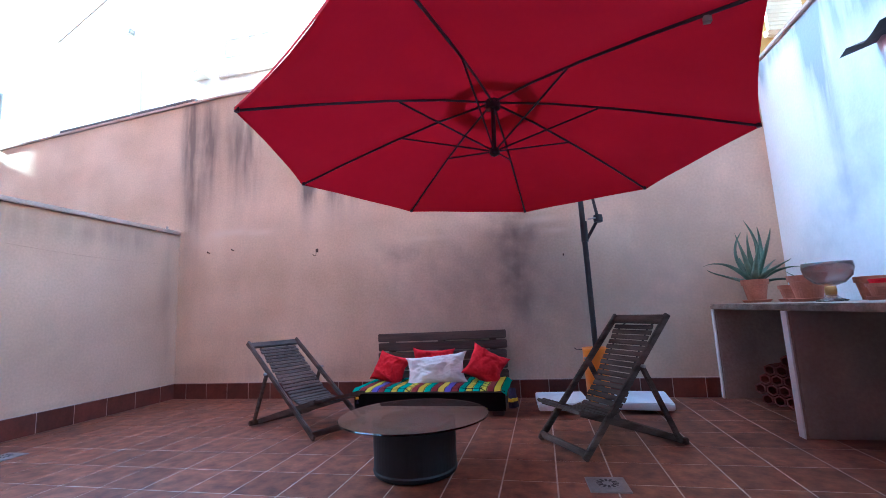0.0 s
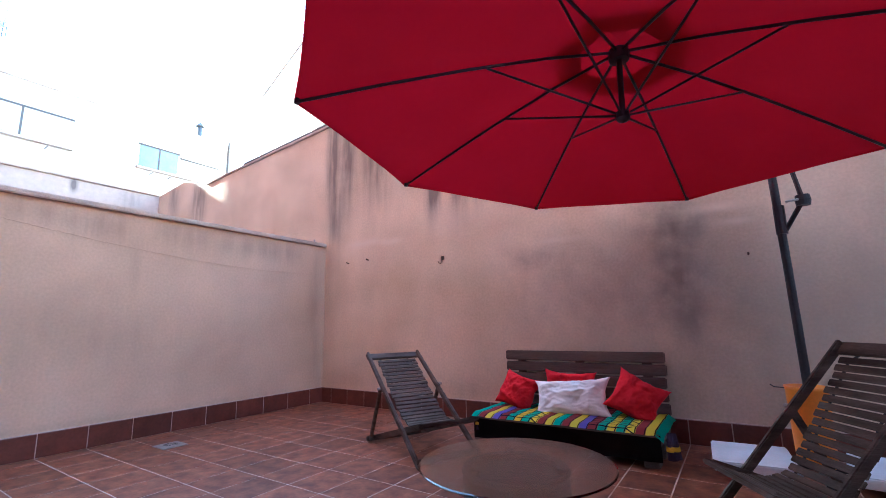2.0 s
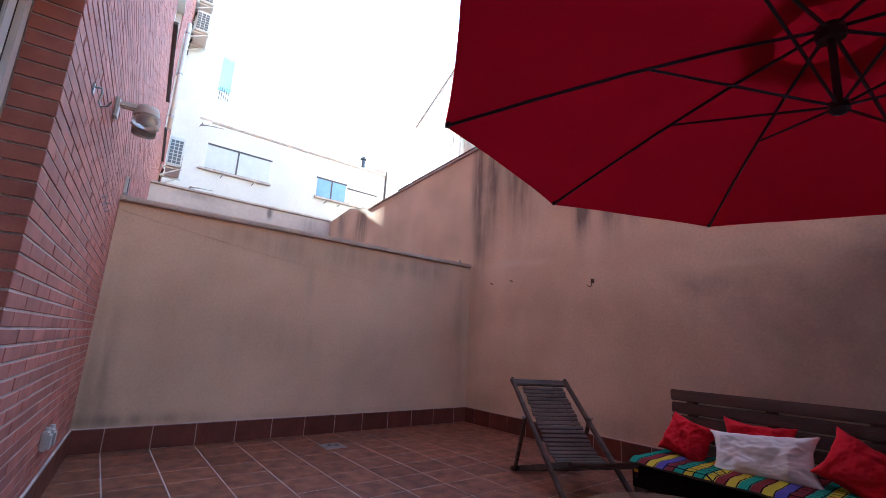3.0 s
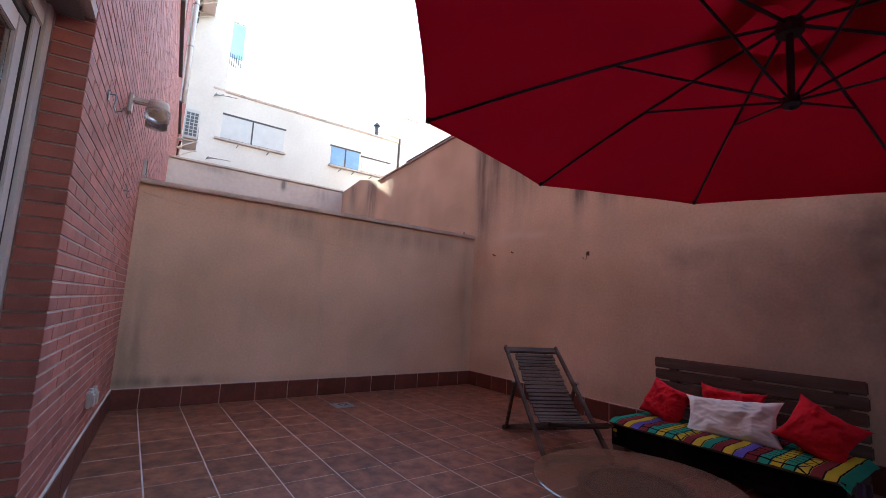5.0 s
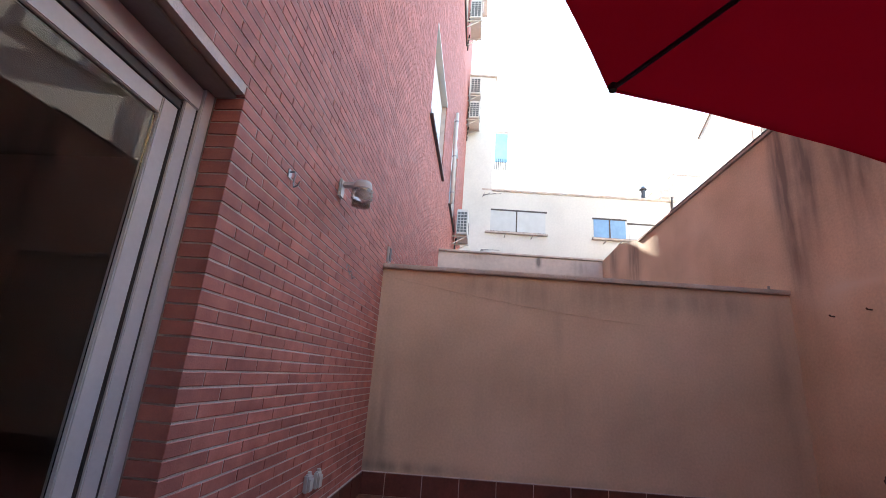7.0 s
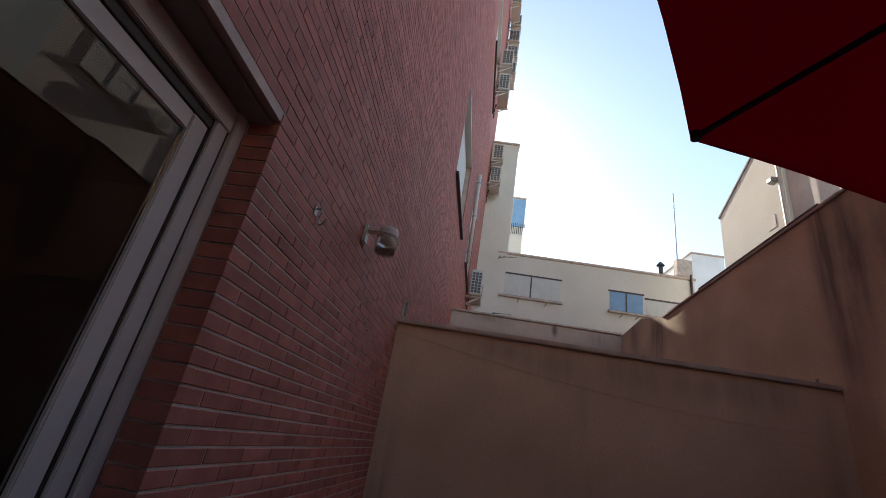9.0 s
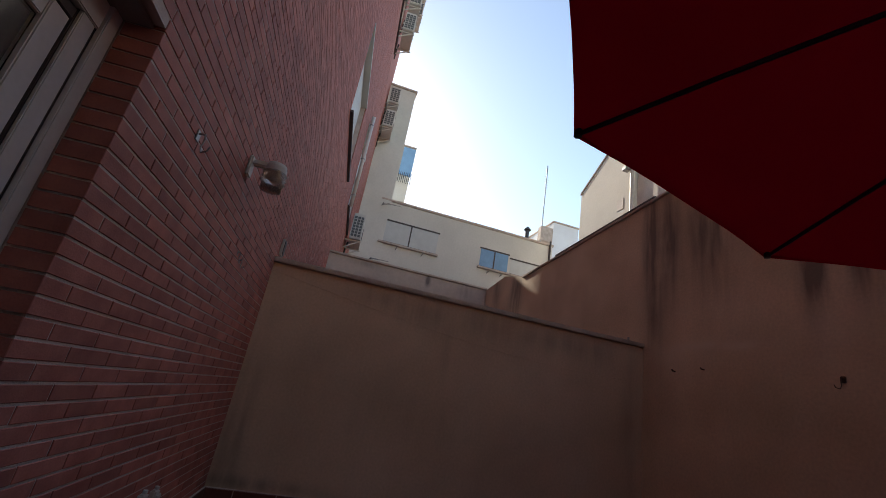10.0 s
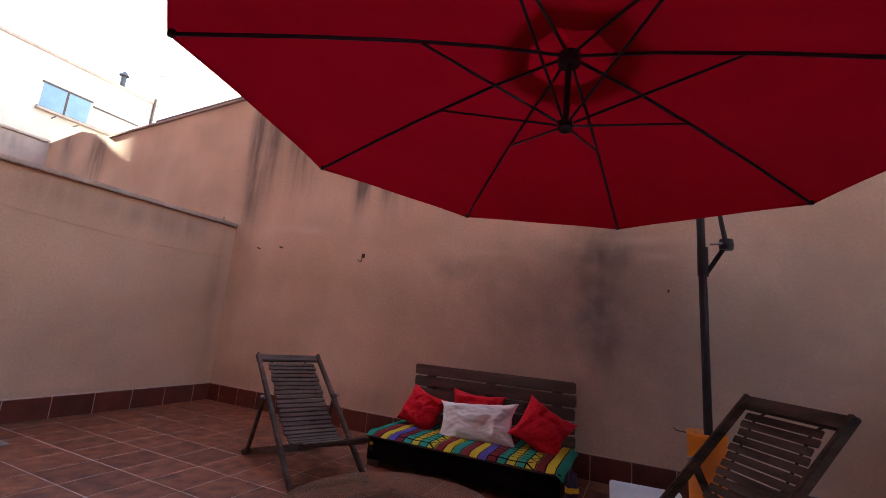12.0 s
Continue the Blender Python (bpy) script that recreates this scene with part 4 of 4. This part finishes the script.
drain(0.55, -2.11, 0)
drain(4.79, -2.21, 4)


# ---- masonry counter with pots ----
ct = holder("masonry_counter", pose(6.15, 0, 0), "rough masonry counter with a tiled slab top and plaster piers", "counter")
part("slab", box((-0.04, -3.4, 0.822), (0.645, -0.004, 0.86), 0.008), SLAB_TILE, ct, "worn grey slab")
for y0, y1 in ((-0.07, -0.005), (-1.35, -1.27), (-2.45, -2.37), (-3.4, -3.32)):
    # pier bodies are darker and browner than their white front faces
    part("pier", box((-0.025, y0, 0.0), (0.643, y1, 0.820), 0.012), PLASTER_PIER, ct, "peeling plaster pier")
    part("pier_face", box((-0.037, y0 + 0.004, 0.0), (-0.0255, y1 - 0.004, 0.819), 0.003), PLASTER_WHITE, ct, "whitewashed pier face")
for k in range(10):
    part("top_tile", box((-0.035, -0.335 * (k + 1) - 0.006, 0.861), (0.30, -0.335 * k - 0.010, 0.868), 0.003), SLAB_TILE, ct)


def pot(x, y, r, h, label, saucer=True, plant=False):
    p = holder("flower_pot", pose(x, y, 0.87), label, "flower pot", "clay pots on the counter")
    z = 0.014 if saucer else 0.0
    if saucer:
        part("saucer", lathe([(0, 0.0), (r * 0.95, 0.0), (r * 1.08, 0.022), (r * 1.03, 0.024), (r * 0.92, 0.013), (0, 0.013)], 24), CLAY, p, smooth=False)
    part("body", lathe([(0, z), (r * 0.66, z), (r * 0.9, z + h * 0.74), (r * 1.0, z + h * 0.75), (r * 1.03, z + h), (r * 0.94, z + h), (r * 0.9, z + h * 0.85), (0, z + h * 0.85)], 28), CLAY, p)
    part("soil", lathe([(0, z + h * 0.86), (r * 0.89, z + h * 0.865)], 20), SOIL, p)
    return p


def aloe(p, z, n, size, seed):
    """A rosette of thick tapering leaves: inner ones upright, outer ones arching out and curling up or down at their tips."""
    rnd = random.Random(seed)
    for k in range(n):
        a = k * 2.4 + rnd.uniform(-0.3, 0.3)
        inner = k / max(1, n - 1)
        up = 0.3 + 1.0 * inner + rnd.uniform(-0.12, 0.12)
        ln = size * rnd.uniform(0.78, 1.12) * (0.85 + 0.25 * inner)
        w = 0.033 * size / 0.47 * rnd.uniform(0.85, 1.1)
        bend = rnd.uniform(-0.02, 0.16) if inner > 0.5 else rnd.uniform(-0.13, 0.06)
        sway = rnd.uniform(-0.09, 0.09)
        bm = bmesh.new()
        rings = []
        d = Vector((math.cos(a), math.sin(a), 0))
        pos, ang = Vector((0, 0, z)) + d * 0.014, up
        for i in range(13):
            t = i / 12
            d = Vector((math.cos(a), math.sin(a), 0))
            side = Vector((-d.y, d.x, 0))
            ww = w * (1 - t) ** 0.85 * (1 - 0.25 * max(0, 0.2 - t) / 0.2) + 0.0018
            nrm = -math.sin(ang) * d + math.cos(ang) * Vector((0, 0, 1))
            rings.append([bm.verts.new(pos + q) for q in (side * ww + nrm * ww * 0.45, side * ww * 0.6 - nrm * ww * 0.2, -nrm * ww * 0.42, -side * ww * 0.6 - nrm * ww * 0.2, -side * ww + nrm * ww * 0.45, nrm * ww * 0.02)])
            pos = pos + (math.cos(ang) * d + math.sin(ang) * Vector((0, 0, 1))) * ln / 12
            ang += bend * (0.35 + t) + rnd.uniform(-0.05, 0.05)
            a += sway * (0.4 + t)
        for q, s in zip(rings, rings[1:]):
            for j in range(6):
                bm.faces.new((q[j], q[(j + 1) % 6], s[(j + 1) % 6], s[j]))
        bm.faces.new(rings[0])
        bm.faces.new(rings[-1][::-1])
        part("leaf", bm, ALOE, p, smooth=True)


first = pot(6.42, -0.25, 0.105, 0.19, "clay pot with a spiky grey green aloe")
aloe(first, 0.17, 14, 0.53, 4)
pot(6.55, -0.56, 0.09, 0.12, "low empty clay pot")
third = pot(6.48, -0.93, 0.12, 0.18, "wide clay pot with dry stalks on a saucer")
aloe(third, 0.15, 4, 0.16, 9)
pot(6.50, -1.62, 0.07, 0.085, "clay pot with a small red pot stacked inside")
pot(6.62, -1.36, 0.09, 0.15, "worn square shouldered clay pot", False)
red_pot = part("cache_pot", lathe([(0, 0), (0.085, 0), (0.095, 0.07), (0.1, 0.075), (0.1, 0.095), (0.088, 0.095), (0.08, 0.02), (0, 0.02)], 24), RED_CLOTH)
red_pot.matrix_world = pose(6.50, -1.62, 0.943) @ Matrix.Scale(0.55, 4)
tagged(red_pot, "small glossy red pot inside a clay pot", "flower pot")
blue_pot = part("blue_pot", lathe([(0, 0), (0.07, 0), (0.09, 0.13), (0.08, 0.13), (0.06, 0.01), (0, 0.01)], 24), mat("blue glaze", (0.03, 0.07, 0.2), 0.3, 0.2, 8, 50, 0.03))
blue_pot.matrix_world = pose(6.56, -1.88, 0.87)
tagged(blue_pot, "small blue glazed pot on the counter", "flower pot")
bowl = holder("glass_bowl", pose(6.40, -1.33, 0.87), "footed amber glass bowl with a brass collar", "bowl")
part("cup", lathe([(0, 0.10), (0.03, 0.10), (0.085, 0.12), (0.125, 0.165), (0.138, 0.215), (0.135, 0.255), (0.129, 0.255), (0.131, 0.215), (0.118, 0.17), (0.08, 0.128), (0, 0.11)], 36), BOWL_GLASS, bowl, smooth=True)
part("foot", lathe([(0, 0.0), (0.085, 0.0), (0.085, 0.008), (0.05, 0.02), (0.03, 0.04), (0, 0.04)], 32), BOWL_GLASS, bowl, smooth=True)
part("collar", lathe([(0, 0.041), (0.03, 0.041), (0.033, 0.07), (0.03, 0.099), (0, 0.099)], 24), mat("brass", (0.75, 0.5, 0.2), 0.3, 0.1, 8, 50, 0.02, metal=1.0), bowl, smooth=True)

tube_proto = None
for row, count in enumerate((4, 4, 4, 3, 2)):
    for k in range(count):
        along, zz = 0.36 - 0.095 * k - (0.0475 if row % 2 else 0), 0.052 + 0.083 * row
        m = pose(6.30 + 0.57 * along, -0.30 - 0.82 * along, zz, 0, 90, 35)
        if tube_proto is None:
            tube_proto = part("clay_tube", lathe([(0.048, 0), (0.048, 0.22), (0.036, 0.22), (0.036, 0.0), (0.048, 0.0)], 6), CLAY_DARK)
            tube_proto.matrix_world = m
            tagged(tube_proto, "hexagonal red clay bottle rack tube stacked under the counter", "clay tube", "stacked clay tubes")
        else:
            copy_thing(tube_proto, m)

# corrugated eave over the lean-to wall
ev = bmesh.new()
cols = [[], []]
for i in range(41):
    y = -1.50 - 2.9 * i / 40
    z = 2.50 + 0.028 * math.sin(i * 1.5)
    cols[0].append(ev.verts.new((6.58, y, z - 0.04)))
    cols[1].append(ev.verts.new((6.85, y, z + 0.05)))
for i in range(40):
    ev.faces.new((cols[0][i], cols[0][i + 1], cols[1][i + 1], cols[1][i]))
bmesh.ops.solidify(ev, geom=ev.faces[:], thickness=0.012)
tagged(part("eave_sheet", ev, ROOF), "dark corrugated eave sheet above the lean-to wall", "roof", kind="structure")


# ---- fixtures on the brick wall ----
def wall_lamp(u, z):
    w = holder("wall_lamp", FACADE @ pose(u, 0, z), "beige wall lamp with a ribbed clear glass jar ", "lamp")
    part("back_plate", box((-0.04, 0.0, -0.07), (0.04, 0.022, 0.07), 0.01), PLASTIC_WHITE, w)
    part("arm", beam((0, 0.02, 0.03), (0, 0.15, 0.03), 0.045, 0.04, (1, 0, 0), 0.01), PLASTIC_WHITE, w)
    part("cap", lathe([(0, 0.05), (0.055, 0.05), (0.062, 0.03), (0.062, 0.0), (0, 0.0)], 24, at=(0, 0.16, 0.0)), PLASTIC_WHITE, w)
    part("glass_jar", lathe([(0.06, 0.0), (0.074, -0.012), (0.061, -0.026), (0.074, -0.040), (0.061, -0.054), (0.074, -0.068), (0.062, -0.082), (0.062, -0.12), (0.0, -0.128), (0.0, -0.122), (0.056, -0.115), (0.056, -0.082), (0.057, -0.064), (0.06, -0.036), (0.06, -0.012), (0.056, 0.0)], 24, at=(0, 0.16, -0.001)), LAMP_GLASS, w, smooth=True)
    part("bulb", lathe([(0, -0.075), (0.02, -0.06), (0.025, -0.04), (0.012, -0.01), (0, -0.008)], 14, at=(0, 0.16, 0)), PLASTIC_WHITE, w, smooth=True)


wall_lamp(1.56, 2.23)


def wall_hook(m, label="steel hook on a small plate", size=1.0, metal=STEEL):
    w = holder("wall_hook", m, label, "hook", "hooks on the walls")
    s = size
    part("plate", box((-0.018 * s, 0, -0.025 * s), (0.018 * s, 0.006 * s, 0.025 * s), 0.002), metal, w)
    part("eye", tube([(0, 0.005, 0.01 * s), (0, 0.03 * s, 0.012 * s), (0, 0.035 * s, -0.01 * s)], 0.005 * s, 8), metal, w)
    part("hook", tube([(0, 0.034 * s, -0.01 * s), (0, 0.03 * s, -0.05 * s), (0.006 * s, 0.04 * s, -0.075 * s), (0.02 * s, 0.065 * s, -0.07 * s), (0.024 * s, 0.075 * s, -0.05 * s)], 0.004 * s, 8), metal, w)


wall_hook(FACADE @ pose(2.30, 0, 1.98), "steel hook screwed to the brick wall")
wall_hook(FACADE @ pose(1.19, 0, 1.78), "small steel hook on the brick wall", 0.6)
wall_hook(FACADE @ pose(1.10, 0, 1.75), "small steel hook on the brick wall", 0.6)
wall_hook(pose(1.96, -0.002, 1.71, 0, 0, 180), "rusty hook in the plaster wall", 0.9, RUSTY)
for x, z in ((0.81, 1.80), (0.46, 1.79), (4.79, 1.445)):
    nl = part("wall_nail", tube([(0, 0.02, 0), (0, -0.035, 0.002), (0, -0.042, 0.014)], 0.007, 8), RUSTY)
    nl.matrix_world = pose(x, 0, z)
    tagged(nl, "bent metal nail in the plaster wall", "nail", "nails in the wall")

for u, zz in ((1.25, 0.37), (1.42, 0.385)):
    so = holder("socket_box", FACADE @ pose(u, 0, zz), "white weatherproof socket box on the brick wall", "socket", "socket boxes")
    part("box", box((-0.035, 0, -0.05), (0.035, 0.032, 0.05), 0.008), PLASTIC_WHITE, so)
    part("lid", box((-0.032, 0.033, -0.045), (0.032, 0.042, 0.03), 0.004), PLASTIC_WHITE, so)
    part("gland", tube([(0, 0.02, 0.05), (0, 0.02, 0.065)], 0.012, 10), PLASTIC_WHITE, so)
vb = holder("vent_box", FACADE @ pose(-0.12, 0, 2.22), "small dark vent frame on the brick above the coping", "vent")
part("frame", box((-0.05, 0, -0.07), (0.05, 0.025, 0.09), 0.004), PLASTIC_WHITE, vb)
part("grille", box((-0.04, 0.026, -0.06), (0.04, 0.032, 0.08)), FRAME_DARK, vb)

cable = part("cable", tube([(0.003, -4.05 + 4.0 * t, 1.98 - 0.33 * math.sin(math.pi * t * 0.62)) for t in [k / 30 for k in range(31)]], 0.0015, 6), PLASTER_LEFT)
tagged(cable, "thin painted cable sagging along the dividing wall", "cable")
peg = part("coping_peg", tube([(0.0, -0.2, 2.1), (0.0, -0.2, 2.14)], 0.012, 8), STEEL)
tagged(peg, "small metal stub on the coping", "peg")


# ---- pieces: tiles and bricks ----
def piece_mesh(name, sx, sy, sz, bev, material):
    bm = box((0, 0, 0), (sx, sy, sz))
    es = [e for e in bm.edges if all(v.co.z > sz * 0.5 for v in e.verts)]
    bmesh.ops.bevel(bm, geom=es, offset=bev, segments=1, affect="EDGES")
    me = bpy.data.meshes.new(name)
    bm.to_mesh(me)
    bm.free()
    me.materials.append(material)
    return me


rnd = random.Random(5)
tile_meshes = {}
for x0, x1 in zip(X_JOINTS, X_JOINTS[1:]):
    for y1, y0 in zip(Y_JOINTS, Y_JOINTS[1:]):
        if x0 > 6.8:
            continue
        key = (round(x1 - x0, 3), round(y1 - y0, 3))
        if key not in tile_meshes:
            tile_meshes[key] = piece_mesh("tile", key[0] - 0.008, key[1] - 0.008, 0.02, 0.0015, TILE)
        ob = new("tile", tile_meshes[key])
        ob.parent = floor
        ob.matrix_local = pose(x0 + 0.004, y0 + 0.004, -0.02 + rnd.uniform(-0.0003, 0.0004), rnd.uniform(-0.08, 0.08), rnd.uniform(-0.08, 0.08), 0)

SKIRT = 0.185


def skirting(name, m, joints, label):
    s = structure(name, box((joints[0], 0.0, 0.001), (joints[-1], 0.012, SKIRT + 0.006)), GROUT, label, "baseboard", m)
    for a, b in zip(joints, joints[1:]):
        key = ("skirt", round(b - a, 3))
        if key not in tile_meshes:
            tile_meshes[key] = piece_mesh("tile", b - a - 0.007, SKIRT - 0.004, 0.012, 0.003, TILE_BASE)
        ob = new("tile", tile_meshes[key])
        ob.parent = s
        ob.matrix_local = Matrix.Translation((b - 0.0035, 0.004, 0.004)) @ pose(0, 0, 0, 90, 0, 180)
    return s


skirting("baseboard_left", pose(0.0, 0, 0, 0, 0, -90), [-v for v in Y_JOINTS if v > -4.06] + [4.06], "terracotta tile skirting along the dividing wall")
skirting("baseboard_back", pose(6.14, -0.001, 0, 0, 0, 180), [6.14 - v for v in reversed([x for x in X_JOINTS if x < 6.0] + [6.14])], "terracotta tile skirting along the tall wall")
skirting("baseboard_brick", FACADE, [0.02 + 0.33 * k for k in range(9)] + [2.77], "dark terracotta skirting along the brick wall")

COURSE, LENGTH, JOINT = 0.0562, 0.25, 0.0085
brick_meshes = {}
verts, faces = [], []
row = 0
z = 0.175
while z < 12.5:
    zb = z + COURSE - JOINT
    u = -14.6 - (LENGTH / 2 if row % 2 else 0)
    while u < 6.3:
        spans = [(max(u, -14.6), u + LENGTH - 0.006)]
        for h in HOLES:
            if zb > h[2] and z < h[3]:
                spans = [q for a, b in spans for q in ((a, min(b, h[0])), (max(a, h[1]), b)) if q[1] - q[0] > 0.02]
        if zb > DOOR[2] and z < DOOR[3]:
            spans = [(a, DOOR[0] if abs(b - DOOR[0]) < 0.03 else b) for a, b in spans]
        for a, b in spans:
            near = 1.25 < a and b < DOOR[0] + 0.001 and 0.55 < z < 2.95
            deep = 0.12 if abs(b - DOOR[0]) < 1e-3 or abs(a - DOOR[1]) < 1e-3 else 0.02
            if near:
                key = (round(b - a, 3), deep)
                if key not in brick_meshes:
                    brick_meshes[key] = piece_mesh("brick", b - a, COURSE - JOINT, deep, 0.002, BRICK_ONE)
                ob = new("brick", brick_meshes[key])
                ob.parent = facade
                ob.matrix_local = pose(b, -deep + rnd.uniform(-0.0012, 0.0012), z, 90, 0, 180)
            else:
                y = rnd.uniform(-0.0012, 0.0012)
                i = len(verts)
                verts += [(a, y, z), (b, y, z), (b, y, zb), (a, y, zb), (a, y - deep, z), (b, y - deep, z), (b, y - deep, zb), (a, y - deep, zb)]
                faces += [(i, i + 1, i + 2, i + 3), (i, i + 4, i + 5, i + 1), (i + 1, i + 5, i + 6, i + 2), (i + 2, i + 6, i + 7, i + 3), (i + 3, i + 7, i + 4, i)]
        u += LENGTH
    z += COURSE
    row += 1
me = bpy.data.meshes.new("brickwork")
me.from_pydata(verts, [], faces)
me.materials.append(BRICK)
rest = new("brickwork", me)
rest.parent = facade
tagged(rest, kind="stuff")
upper = part("upper_brickwork", holed(-14.6, 9.0, 12.51, 27.0, -0.006, 0.0, [WIN_C]), BRICK, facade)
